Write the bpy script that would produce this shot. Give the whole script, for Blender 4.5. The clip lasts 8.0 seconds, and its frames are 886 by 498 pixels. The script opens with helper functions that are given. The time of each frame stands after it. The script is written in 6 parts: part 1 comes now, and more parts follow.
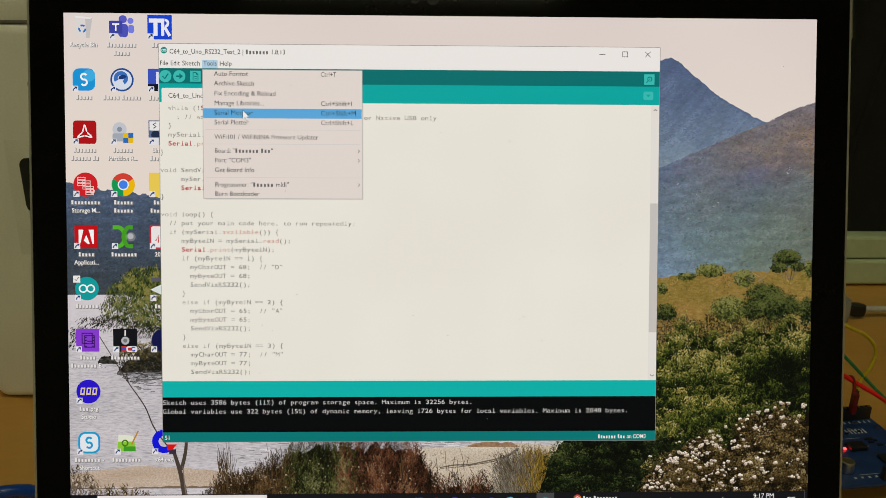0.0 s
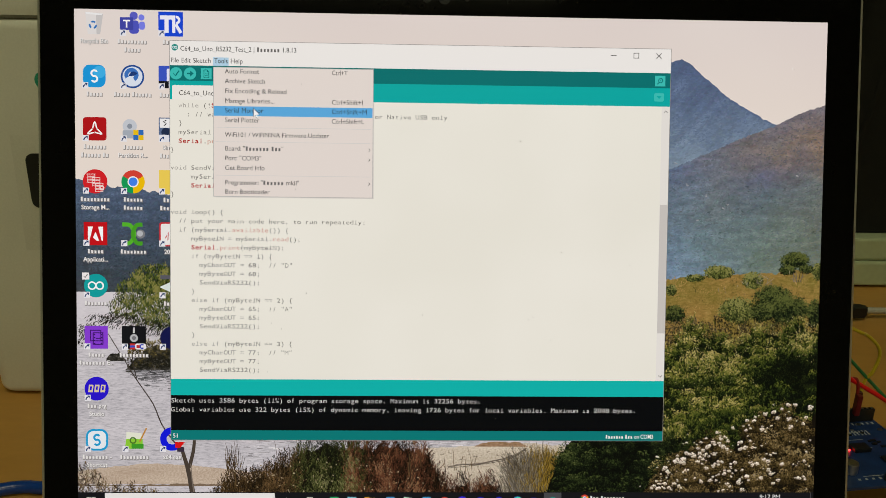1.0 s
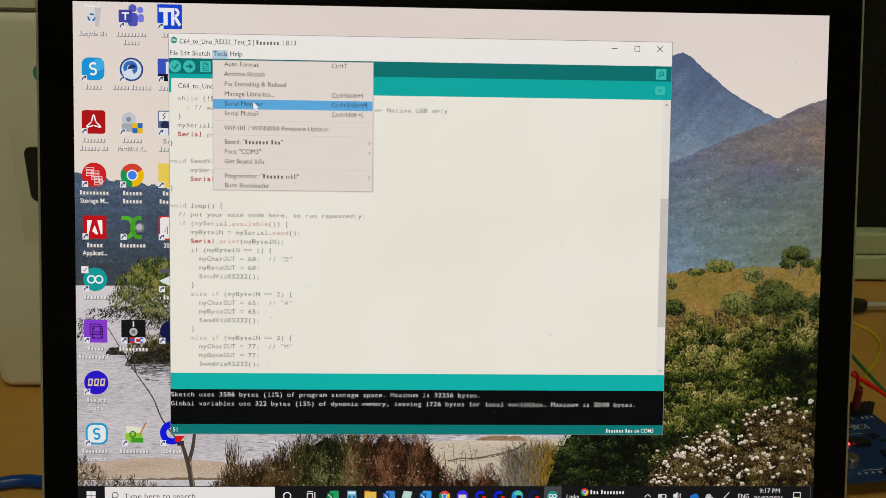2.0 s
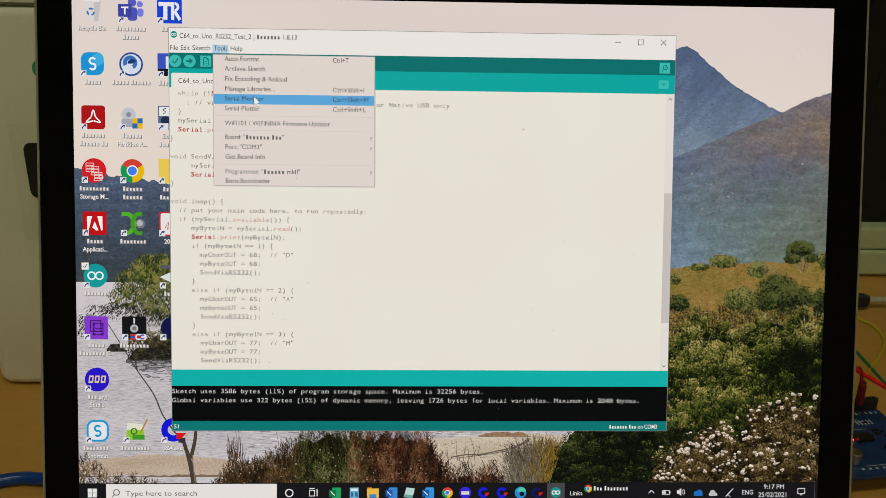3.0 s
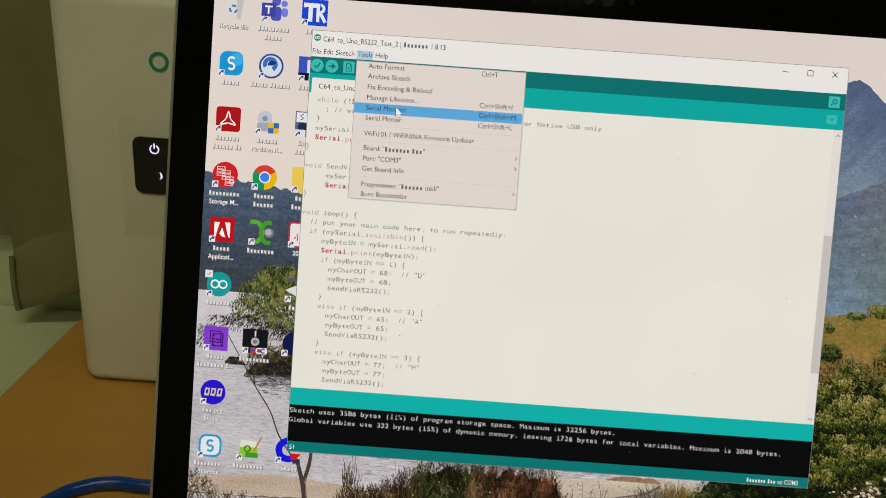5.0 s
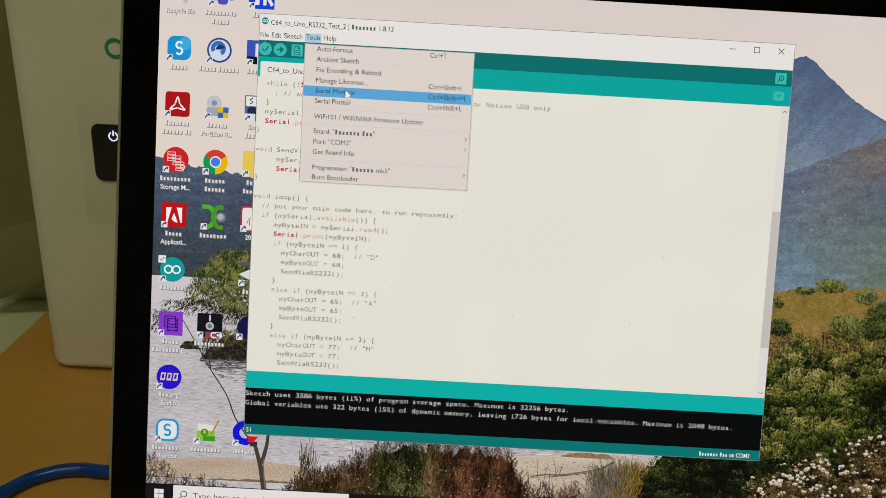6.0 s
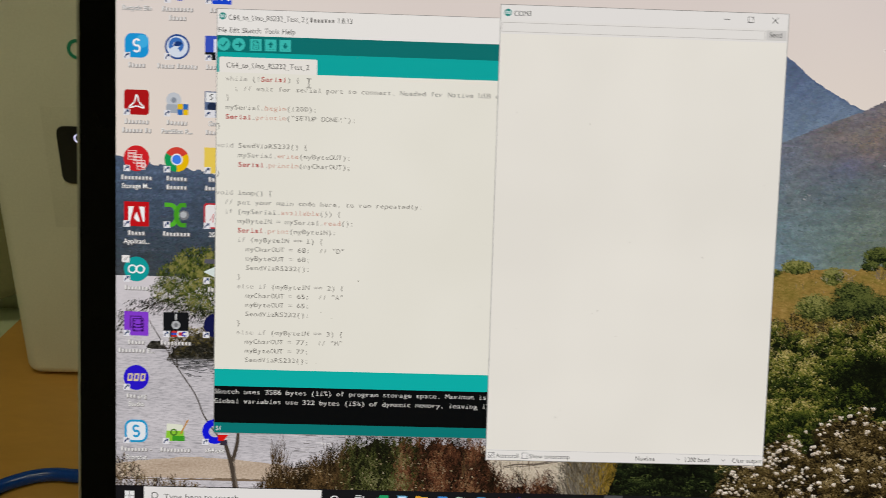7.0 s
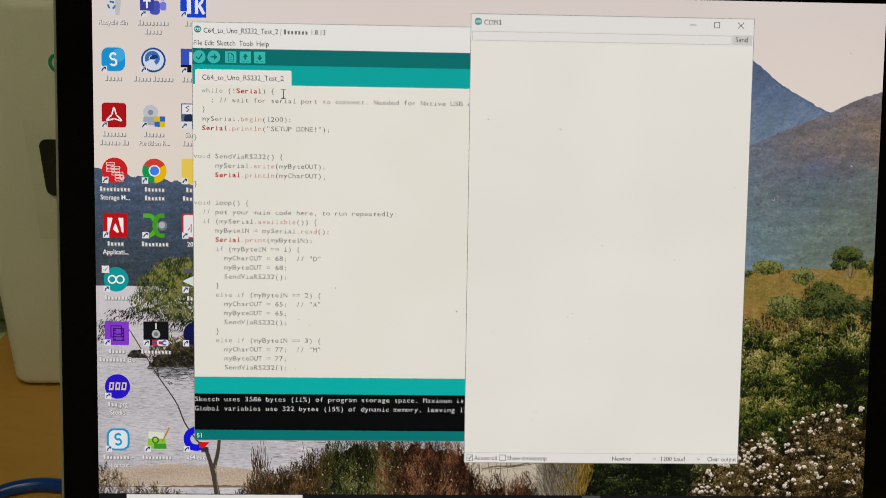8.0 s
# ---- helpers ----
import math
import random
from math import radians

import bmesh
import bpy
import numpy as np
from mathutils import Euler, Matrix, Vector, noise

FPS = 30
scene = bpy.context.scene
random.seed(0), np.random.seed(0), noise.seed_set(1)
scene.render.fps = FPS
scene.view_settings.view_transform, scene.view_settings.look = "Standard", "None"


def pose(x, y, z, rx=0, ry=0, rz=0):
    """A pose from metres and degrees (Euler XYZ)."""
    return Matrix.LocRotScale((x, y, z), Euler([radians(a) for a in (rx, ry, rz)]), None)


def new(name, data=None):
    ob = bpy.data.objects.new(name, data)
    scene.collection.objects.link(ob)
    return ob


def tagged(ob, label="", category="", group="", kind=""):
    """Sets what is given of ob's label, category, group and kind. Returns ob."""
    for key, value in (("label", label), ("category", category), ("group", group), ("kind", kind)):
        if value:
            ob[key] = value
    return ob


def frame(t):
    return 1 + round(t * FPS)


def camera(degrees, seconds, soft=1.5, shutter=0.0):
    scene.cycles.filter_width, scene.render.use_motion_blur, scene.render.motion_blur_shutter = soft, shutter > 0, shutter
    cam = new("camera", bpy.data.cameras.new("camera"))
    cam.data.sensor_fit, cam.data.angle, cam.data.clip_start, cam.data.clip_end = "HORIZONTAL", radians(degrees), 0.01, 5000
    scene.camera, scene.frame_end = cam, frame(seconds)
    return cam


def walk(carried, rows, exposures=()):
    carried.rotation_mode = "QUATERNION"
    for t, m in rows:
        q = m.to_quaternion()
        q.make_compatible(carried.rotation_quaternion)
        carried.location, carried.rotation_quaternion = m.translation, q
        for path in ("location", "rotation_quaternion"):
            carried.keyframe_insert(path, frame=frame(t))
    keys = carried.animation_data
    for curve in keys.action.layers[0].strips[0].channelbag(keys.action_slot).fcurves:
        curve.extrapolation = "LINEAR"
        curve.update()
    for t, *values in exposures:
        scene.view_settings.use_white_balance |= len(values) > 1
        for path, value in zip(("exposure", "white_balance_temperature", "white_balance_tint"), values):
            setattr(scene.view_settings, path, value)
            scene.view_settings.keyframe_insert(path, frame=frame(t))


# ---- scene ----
# ---- camera ----
cam = camera(58.2, 8.0, soft=0.75, shutter=0.6)
ROWS = [
    (0, -0.00790, -0.25576, 0.97467, 70.311, -0.575, -1.299),
    (0.5, -0.00983, -0.25653, 0.97445, 70.416, -0.766, -1.285),
    (1, -0.01336, -0.25537, 0.97568, 70.081, -1.112, -1.452),
    (1.5, -0.01345, -0.25517, 0.97547, 69.875, -1.175, -1.491),
    (3, -0.01458, -0.25310, 0.97433, 69.400, -1.046, -1.546),
    (3.5, -0.01440, -0.25231, 0.97387, 69.661, -0.912, -1.184),
    (4, -0.02137, -0.24986, 0.97402, 69.805, -1.581, -0.867),
    (4.2, -0.02584, -0.24425, 0.97534, 69.285, -2.221, -0.564),
    (4.5, -0.04373, -0.24052, 0.97642, 69.576, -3.126, 0.506),
    (4.7, -0.05592, -0.23324, 0.97794, 68.924, -3.559, 1.362),
    (5, -0.05578, -0.23472, 0.97581, 69.245, -3.828, 1.489),
    (5.2, -0.04465, -0.23855, 0.97511, 69.092, -3.618, 1.166),
    (6.3, -0.04136, -0.23602, 0.97679, 68.181, -3.045, 0.439),
    (6.5, -0.04353, -0.23826, 0.97751, 68.349, -2.846, 0.179),
    (7, -0.03233, -0.23655, 0.97287, 68.325, -1.944, -0.597),
    (7.5, -0.02321, -0.23921, 0.97299, 68.181, -1.298, -1.079),
    (8, -0.02425, -0.24070, 0.97455, 68.777, -1.169, -1.071),
]
walk(cam, [(t, pose(*p)) for t, *p in ROWS], exposures=[(0.0, -0.22, 6640, 11), (5.2, -0.22, 6640, 11), (6.6, -0.29, 6600, 10.5), (8.0, -0.31, 6600, 10.5)])

# ---- world and lights ----
world = bpy.data.worlds.new("world")
scene.world = world
world.use_nodes = True
world.node_tree.nodes["Background"].inputs["Color"].default_value = (0.5, 0.5, 0.4, 1)
world.node_tree.nodes["Background"].inputs["Strength"].default_value = 0.004


def ceiling_lamp(x, y, power):
    d = bpy.data.lights.new("ceiling_lamp", "AREA")
    d.shape, d.size, d.size_y, d.energy, d.color = "RECTANGLE", 1.2, 0.3, power, (0.97, 0.955, 0.60)
    ob = new("ceiling_lamp", d)
    ob.matrix_basis = pose(x, y, 2.53)
    return ob


ceiling_lamp(-0.1, -0.75, 8.6)
ceiling_lamp(-0.1, -2.2, 5.6)

# ---- materials ----
MATS = {}


def lin(h):
    c = [int(h[i:i + 2], 16) / 255 for i in (0, 2, 4)]
    return [x / 12.92 if x <= 0.04045 else ((x + 0.055) / 1.055) ** 2.4 for x in c] + [1]


def setup(name):
    m = bpy.data.materials.new(name)
    m.use_nodes = True
    return m, m.node_tree.nodes, m.node_tree.links, m.node_tree.nodes["Principled BSDF"]


def lit(h):
    """A display colour: pixels that glow behind a glossy black panel."""
    if h not in MATS:
        m, n, l, b = setup("pixels_" + h)
        b.inputs["Base Color"].default_value = (0.004, 0.004, 0.004, 1)
        b.inputs["Roughness"].default_value = 0.22
        b.inputs["Specular IOR Level"].default_value = 0.07
        b.inputs["Emission Color"].default_value = lin(h)
        b.inputs["Emission Strength"].default_value = 1.0
        MATS[h] = m
    return MATS[h]


def picture(name, stops, scale=(300, 300), detail=6, rough=0.6, second=None, mix=0.35, fade=None, dist=0.0):
    """Mottled display colours: a stretched noise through a ramp, a second noise over it, and a fade along the height."""
    m, n, l, b = setup(name)
    tc = n.new("ShaderNodeTexCoord")
    mp = n.new("ShaderNodeMapping")
    mp.inputs["Scale"].default_value = (scale[0], 1, scale[1])
    l.new(tc.outputs["Object"], mp.inputs["Vector"])
    nz = n.new("ShaderNodeTexNoise")
    nz.inputs["Scale"].default_value = 1.0
    nz.inputs["Detail"].default_value = detail
    nz.inputs["Roughness"].default_value = rough
    nz.inputs["Distortion"].default_value = dist
    l.new(mp.outputs["Vector"], nz.inputs["Vector"])
    rp = n.new("ShaderNodeValToRGB")
    e = rp.color_ramp.elements
    stops = [(0.5 + (p - 0.5) * 0.6, c) for p, c in stops]
    e[0].position, e[0].color = stops[0][0], lin(stops[0][1])
    e[1].position, e[1].color = stops[-1][0], lin(stops[-1][1])
    for p, h in stops[1:-1]:
        q = e.new(p)
        q.color = lin(h)
    l.new(nz.outputs["Fac"], rp.inputs["Fac"])
    out = rp.outputs["Color"]
    if second:
        m2 = n.new("ShaderNodeMapping")
        m2.inputs["Scale"].default_value = (second[0], 1, second[1])
        m2.inputs["Location"].default_value = (3.1, 0, 1.7)
        l.new(tc.outputs["Object"], m2.inputs["Vector"])
        n2 = n.new("ShaderNodeTexNoise")
        n2.inputs["Scale"].default_value = 1.0
        n2.inputs["Detail"].default_value = 3
        l.new(m2.outputs["Vector"], n2.inputs["Vector"])
        r2 = n.new("ShaderNodeValToRGB")
        r2.color_ramp.elements[0].position, r2.color_ramp.elements[0].color = 0.35, lin(second[2])
        r2.color_ramp.elements[1].position, r2.color_ramp.elements[1].color = 0.65, lin(second[3])
        l.new(n2.outputs["Fac"], r2.inputs["Fac"])
        mx = n.new("ShaderNodeMix")
        mx.data_type = "RGBA"
        mx.inputs["Factor"].default_value = mix
        l.new(out, mx.inputs["A"])
        l.new(r2.outputs["Color"], mx.inputs["B"])
        out = mx.outputs["Result"]
    if fade:
        v0, v1, h, amount = fade
        sx = n.new("ShaderNodeSeparateXYZ")
        l.new(tc.outputs["Object"], sx.inputs["Vector"])
        mr = n.new("ShaderNodeMapRange")
        mr.inputs["From Min"].default_value = 0.19 - v0 * S
        mr.inputs["From Max"].default_value = 0.19 - v1 * S
        mr.inputs["To Min"].default_value = 0.0
        mr.inputs["To Max"].default_value = amount
        l.new(sx.outputs["Z"], mr.inputs["Value"])
        mx = n.new("ShaderNodeMix")
        mx.data_type = "RGBA"
        l.new(mr.outputs["Result"], mx.inputs["Factor"])
        l.new(out, mx.inputs["A"])
        mx.inputs["B"].default_value = lin(h)
        out = mx.outputs["Result"]
    b.inputs["Base Color"].default_value = (0.004, 0.004, 0.004, 1)
    b.inputs["Roughness"].default_value = 0.22
    b.inputs["Specular IOR Level"].default_value = 0.07
    l.new(out, b.inputs["Emission Color"])
    b.inputs["Emission Strength"].default_value = 1.0
    return m


def landscape(name, v0, v1, stops, jitter, big, fine, contrast, haze=None):
    """Display colours of a slope: a ramp down its height, shifted by a broad noise, and light and dark by two fine ones."""
    m, n, l, b = setup(name)
    tc = n.new("ShaderNodeTexCoord")

    def noise_at(sx, sz, detail, rough):
        mp = n.new("ShaderNodeMapping")
        mp.inputs["Scale"].default_value = (sx, 1, sz)
        l.new(tc.outputs["Object"], mp.inputs["Vector"])
        nz = n.new("ShaderNodeTexNoise")
        nz.inputs["Scale"].default_value = 1.0
        nz.inputs["Detail"].default_value = detail
        nz.inputs["Roughness"].default_value = rough
        l.new(mp.outputs["Vector"], nz.inputs["Vector"])
        return nz.outputs["Fac"]

    def remap(sock, a, c, lo, hi):
        mr = n.new("ShaderNodeMapRange")
        for k, v in (("From Min", a), ("From Max", c), ("To Min", lo), ("To Max", hi)):
            mr.inputs[k].default_value = v
        l.new(sock, mr.inputs["Value"])
        return mr.outputs["Result"]

    def maths(op, a, c):
        q = n.new("ShaderNodeMath")
        q.operation = op
        l.new(a, q.inputs[0])
        l.new(c, q.inputs[1])
        return q.outputs[0]

    sx = n.new("ShaderNodeSeparateXYZ")
    l.new(tc.outputs["Object"], sx.inputs["Vector"])
    height = remap(sx.outputs["Z"], 0.19 - v0 * S, 0.19 - v1 * S, 0, 1)
    fac = maths("ADD", height, remap(noise_at(*big, 5, 0.6), 0.3, 0.7, -jitter, jitter))
    rp = n.new("ShaderNodeValToRGB")
    e = rp.color_ramp.elements
    e[0].position, e[0].color = stops[0][0], lin(stops[0][1])
    e[1].position, e[1].color = stops[-1][0], lin(stops[-1][1])
    for p, c in stops[1:-1]:
        e.new(p).color = lin(c)
    l.new(fac, rp.inputs["Fac"])
    light = maths("MULTIPLY", remap(noise_at(*fine, 6, 0.65), 0.33, 0.67, 1 - contrast, 1 + contrast), remap(noise_at(fine[0] * 3.1, fine[1] * 2.6, 3, 0.6), 0.35, 0.65, 1 - 0.6 * contrast, 1 + 0.6 * contrast))
    mx = n.new("ShaderNodeMix")
    mx.data_type, mx.blend_type = "RGBA", "MULTIPLY"
    mx.inputs["Factor"].default_value = 1
    l.new(rp.outputs["Color"], mx.inputs["A"])
    l.new(light, mx.inputs["B"])
    b.inputs["Base Color"].default_value = (0.004, 0.004, 0.004, 1)
    b.inputs["Roughness"].default_value = 0.22
    b.inputs["Specular IOR Level"].default_value = 0.07
    l.new(mx.outputs["Result"], b.inputs["Emission Color"])
    b.inputs["Emission Strength"].default_value = 1.0
    return m


def surface(name, base, rough=0.5, metal=0.0, grain=(200, 0.12), patch=(12, 0.1), bump=0.1, stretch=(1, 1, 1), spec=0.5):
    """A real surface: base colour varied by a fine grain and by broad patches, with a fine relief."""
    m, n, l, b = setup(name)
    tc = n.new("ShaderNodeTexCoord")
    mp = n.new("ShaderNodeMapping")
    mp.inputs["Scale"].default_value = stretch
    l.new(tc.outputs["Object"], mp.inputs["Vector"])
    out = None
    for sc, amp in (grain, patch):
        nz = n.new("ShaderNodeTexNoise")
        nz.inputs["Scale"].default_value = sc
        nz.inputs["Detail"].default_value = 5
        l.new(mp.outputs["Vector"], nz.inputs["Vector"])
        mr = n.new("ShaderNodeMapRange")
        mr.inputs["From Min"].default_value, mr.inputs["From Max"].default_value = 0.3, 0.7
        mr.inputs["To Min"].default_value, mr.inputs["To Max"].default_value = 1 - amp, 1 + amp
        l.new(nz.outputs["Fac"], mr.inputs["Value"])
        mx = n.new("ShaderNodeMix")
        mx.data_type, mx.blend_type = "RGBA", "MULTIPLY"
        mx.inputs["Factor"].default_value = 1
        if out is None:
            mx.inputs["A"].default_value = (*base, 1)
            first = nz
        else:
            l.new(out, mx.inputs["A"])
        l.new(mr.outputs["Result"], mx.inputs["B"])
        out = mx.outputs["Result"]
    l.new(out, b.inputs["Base Color"])
    b.inputs["Roughness"].default_value = rough
    b.inputs["Metallic"].default_value = metal
    b.inputs["Specular IOR Level"].default_value = spec
    bp = n.new("ShaderNodeBump")
    bp.inputs["Strength"].default_value = bump
    bp.inputs["Distance"].default_value = 0.0005
    l.new(first.outputs["Fac"], bp.inputs["Height"])
    l.new(bp.outputs["Normal"], b.inputs["Normal"])
    return m


def glow(name, color, strength):
    m, n, l, b = setup(name)
    b.inputs["Emission Color"].default_value = (*color, 1)
    b.inputs["Emission Strength"].default_value = strength
    return m


S = 0.285 / 1504  # one display unit in metres

# ---- building helpers ----


def catmull(pts, steps=8):
    p = [Vector(q) for q in pts]
    p = [2 * p[0] - p[1]] + p + [2 * p[-1] - p[-2]]
    out = []
    for i in range(1, len(p) - 2):
        for k in range(steps):
            t = k / steps
            a, b, c, d = p[i - 1], p[i], p[i + 1], p[i + 2]
            out.append(0.5 * (2 * b + (c - a) * t + (2 * a - 5 * b + 4 * c - d) * t * t + (3 * b - a - 3 * c + d) * t ** 3))
    out.append(p[-2])
    return out


def smooth(x, pts):
    """Height of a soft line through a few control points at x."""
    xs, ys = [p[0] for p in pts], [p[1] for p in pts]
    return float(np.interp(x, xs, ys))


def thing(name, m, label, category, group="", kind=""):
    ob = new(name)
    ob.matrix_basis = m
    return tagged(ob, label, category, group, kind)


def part(name, bm, material, parent, label="", m=None):
    me = bpy.data.meshes.new(name)
    bm.to_mesh(me)
    bm.free()
    for x in (material if isinstance(material, (list, tuple)) else [material]):
        me.materials.append(x)
    ob = new(name, me)
    ob.parent = parent
    if m is not None:
        ob.matrix_basis = m
    return tagged(ob, label)


def shade(ob, angle=35):
    for f in ob.data.polygons:
        f.use_smooth = True
    ob.data.set_sharp_from_angle(angle=radians(angle))
    return ob


def box(x0, y0, z0, x1, y1, z1, r=0.0, seg=2, bm=None):
    bm = bm or bmesh.new()
    g = bmesh.ops.create_cube(bm, size=1)["verts"]
    for v in g:
        v.co = Vector(((x0 + x1) / 2 + v.co.x * (x1 - x0), (y0 + y1) / 2 + v.co.y * (y1 - y0), (z0 + z1) / 2 + v.co.z * (z1 - z0)))
    if r:
        es = list({e for v in g for e in v.link_edges})
        bmesh.ops.bevel(bm, geom=es, offset=r, segments=seg, affect="EDGES", profile=0.5)
    return bm


def prism(outline, z0, z1, bm=None, r=0.0):
    """An upright prism over a plan outline, its rims softened by r."""
    bm = bm or bmesh.new()
    lo = [bm.verts.new((x, y, z0)) for x, y in outline]
    hi = [bm.verts.new((x, y, z1)) for x, y in outline]
    k = len(outline)
    bm.faces.new(lo[::-1])
    bm.faces.new(hi)
    for i in range(k):
        bm.faces.new((lo[i], lo[(i + 1) % k], hi[(i + 1) % k], hi[i]))
    if r:
        es = [e for e in bm.edges if (e.verts[0] in lo and e.verts[1] in lo) or (e.verts[0] in hi and e.verts[1] in hi)]
        bmesh.ops.bevel(bm, geom=es, offset=r, segments=2, affect="EDGES", profile=0.5)
    return bm


def rounded(x0, y0, x1, y1, r, k=5):
    out = []
    for cx, cy, a in ((x1 - r, y0 + r, -90), (x1 - r, y1 - r, 0), (x0 + r, y1 - r, 90), (x0 + r, y0 + r, 180)):
        for i in range(k + 1):
            t = radians(a + 90 * i / k)
            out.append((cx + r * math.cos(t), cy + r * math.sin(t)))
    return out


def tube(pts, r, sides=8, steps=8, bm=None):
    bm = bm or bmesh.new()
    path = catmull(pts, steps)
    rings = []
    for i, p in enumerate(path):
        d = (path[min(i + 1, len(path) - 1)] - path[max(i - 1, 0)]).normalized()
        side = d.cross(Vector((0, 0, 1)))
        side = side.normalized() if side.length > 1e-4 else Vector((1, 0, 0))
        up = side.cross(d)
        rings.append([bm.verts.new(p + r * (math.cos(a) * side + math.sin(a) * up)) for a in (2 * math.pi * j / sides for j in range(sides))])
    for a, b in zip(rings, rings[1:]):
        for j in range(sides):
            bm.faces.new((a[j], a[(j + 1) % sides], b[(j + 1) % sides], b[j]))
    bm.faces.new(rings[0][::-1])
    bm.faces.new(rings[-1])
    return bm


def cyl(x, y, z0, z1, r, k=20, bm=None, soft=0.0):
    return prism([(x + r * math.cos(2 * math.pi * i / k), y + r * math.sin(2 * math.pi * i / k)) for i in range(k)], z0, z1, bm, soft)


# ---- the glyphs of the built-in font ----
GLYPHS = {}


def glyphs(text, off=0.0):
    """Points, faces and width of a text of size 1."""
    if (text, off) not in GLYPHS:
        c = bpy.data.curves.new("glyph", "FONT")
        c.body, c.offset, c.resolution_u = text, off, 3
        o = bpy.data.objects.new("glyph", c)
        me = bpy.data.meshes.new_from_object(o)
        vs = [(v.co.x, v.co.y) for v in me.vertices]
        fs = [tuple(p.vertices) for p in me.polygons]
        GLYPHS[(text, off)] = (vs, fs, max((v[0] for v in vs), default=0.0))
        bpy.data.objects.remove(o)
        bpy.data.meshes.remove(me)
        bpy.data.curves.remove(c)
    return GLYPHS[(text, off)]


CAP = max(v[1] for v in glyphs("H")[0])


def advance(text, off):
    return glyphs(text + "|", off)[2] - glyphs("|", off)[2]


SHADOW = "8b8785"  # round the white captions
BARS = {"2f2d2c": "6f6c6a", "f7f5f3": "e9e6e4"}  # softer tones for the bars that stand for words


class Flat:
    """Flat shapes on the display, in display units from its top left corner; a layer is five thousandths of a millimetre."""

    def __init__(self):
        self.v, self.f, self.m, self.mats, self.cuts = [], [], [], [], []

    def slot(self, mat):
        mat = lit(mat) if isinstance(mat, str) else mat
        if mat not in self.mats:
            self.mats.append(mat)
        return self.mats.index(mat)

    def raw(self, pts, faces, mat, layer):
        k, s = len(self.v), self.slot(mat)
        self.cuts.append(len(self.f))
        self.v += [(-0.1425 + u * S, -layer * 5e-6, 0.19 - v * S) for u, v in pts]
        for f in faces:
            self.f.append(tuple(k + i for i in f))
            self.m.append(s)
        return self

    def poly(self, pts, mat, layer):
        return self.raw(pts, [range(len(pts))], mat, layer)

    def rect(self, u0, v0, u1, v1, mat, layer, r=0):
        if r:
            return self.poly(rounded(u0, v0, u1, v1, r, 4), mat, layer)
        return self.poly([(u0, v0), (u1, v0), (u1, v1), (u0, v1)], mat, layer)

    def border(self, u0, v0, u1, v1, w, mat, layer):
        for a in ((u0, v0, u1, v0 + w), (u0, v1 - w, u1, v1), (u0, v0 + w, u0 + w, v1 - w), (u1 - w, v0 + w, u1, v1 - w)):
            self.rect(*a, mat, layer)
        return self

    def disc(self, u, v, r, mat, layer, a0=0, a1=360, ry=None, inner=0.0):
        k = max(6, int(abs(a1 - a0) / 12))
        an = [radians(a0 + (a1 - a0) * i / k) for i in range(k + 1)]
        q = (ry or r) / r
        if inner:
            pts = [(u + c * math.cos(a), v + c * q * math.sin(a)) for a in an for c in (r, inner)]
            return self.raw(pts, [(2 * i, 2 * i + 2, 2 * i + 3, 2 * i + 1) for i in range(k)], mat, layer)
        pts = [(u + r * math.cos(a), v + r * q * math.sin(a)) for a in an]
        return self.poly(pts + ([] if a1 - a0 >= 360 else [(u, v)]), mat, layer)

    def stroke(self, pts, w, mat, layer, w1=None, steps=1):
        p = [Vector((*q, 0)) for q in pts]
        if steps > 1:
            p = catmull(p, steps)
        out = []
        for i, q in enumerate(p):
            d = (p[min(i + 1, len(p) - 1)] - p[max(i - 1, 0)]).normalized()
            h = (w + ((w1 or w) - w) * i / (len(p) - 1)) / 2
            out += [(q.x - d.y * h, q.y + d.x * h), (q.x + d.y * h, q.y - d.x * h)]
        return self.raw(out, [(2 * i, 2 * i + 1, 2 * i + 3, 2 * i + 2) for i in range(len(p) - 1)], mat, layer)

    def text(self, segs, u0, u1, base, cap, mat, layer, off=0.0):
        """Words between u0 and u1 on a baseline; a number stands for a plain bar that many letters long."""
        segs = [segs] if isinstance(segs, str) else segs
        wid = [0.56 * q if isinstance(q, int) else advance(q, off) for q in segs]
        sy = cap / CAP
        sx = (u1 - u0) / sum(wid) if u1 else sy * 0.92
        x = u0
        for q, w in zip(segs, wid):
            if isinstance(q, int):
                p = w * sx / q
                rim = 0.8 if mat == SHADOW else 0.0
                for k in range(q):
                    top = base - (0.96 if k == 0 else (0.66, 0.70, 0.64)[k % 3]) * cap
                    self.rect(x + (k + 0.16) * p - rim, top - rim, x + (k + 0.70) * p + rim, base + rim, BARS.get(mat, mat), layer)
            else:
                vs, fs, _ = glyphs(q, off)
                self.raw([(x + a * sx, base - b * sy) for a, b in vs], fs, mat, layer)
            x += w * sx
        return self

    def centred(self, segs, u, base, cap, mat, layer, off=0.0):
        segs = [segs] if isinstance(segs, str) else segs
        w = sum(0.56 * q if isinstance(q, int) else advance(q, off) for q in segs) * cap / CAP * 0.92
        return self.text(segs, u - w / 2, u + w / 2, base, cap, mat, layer, off)

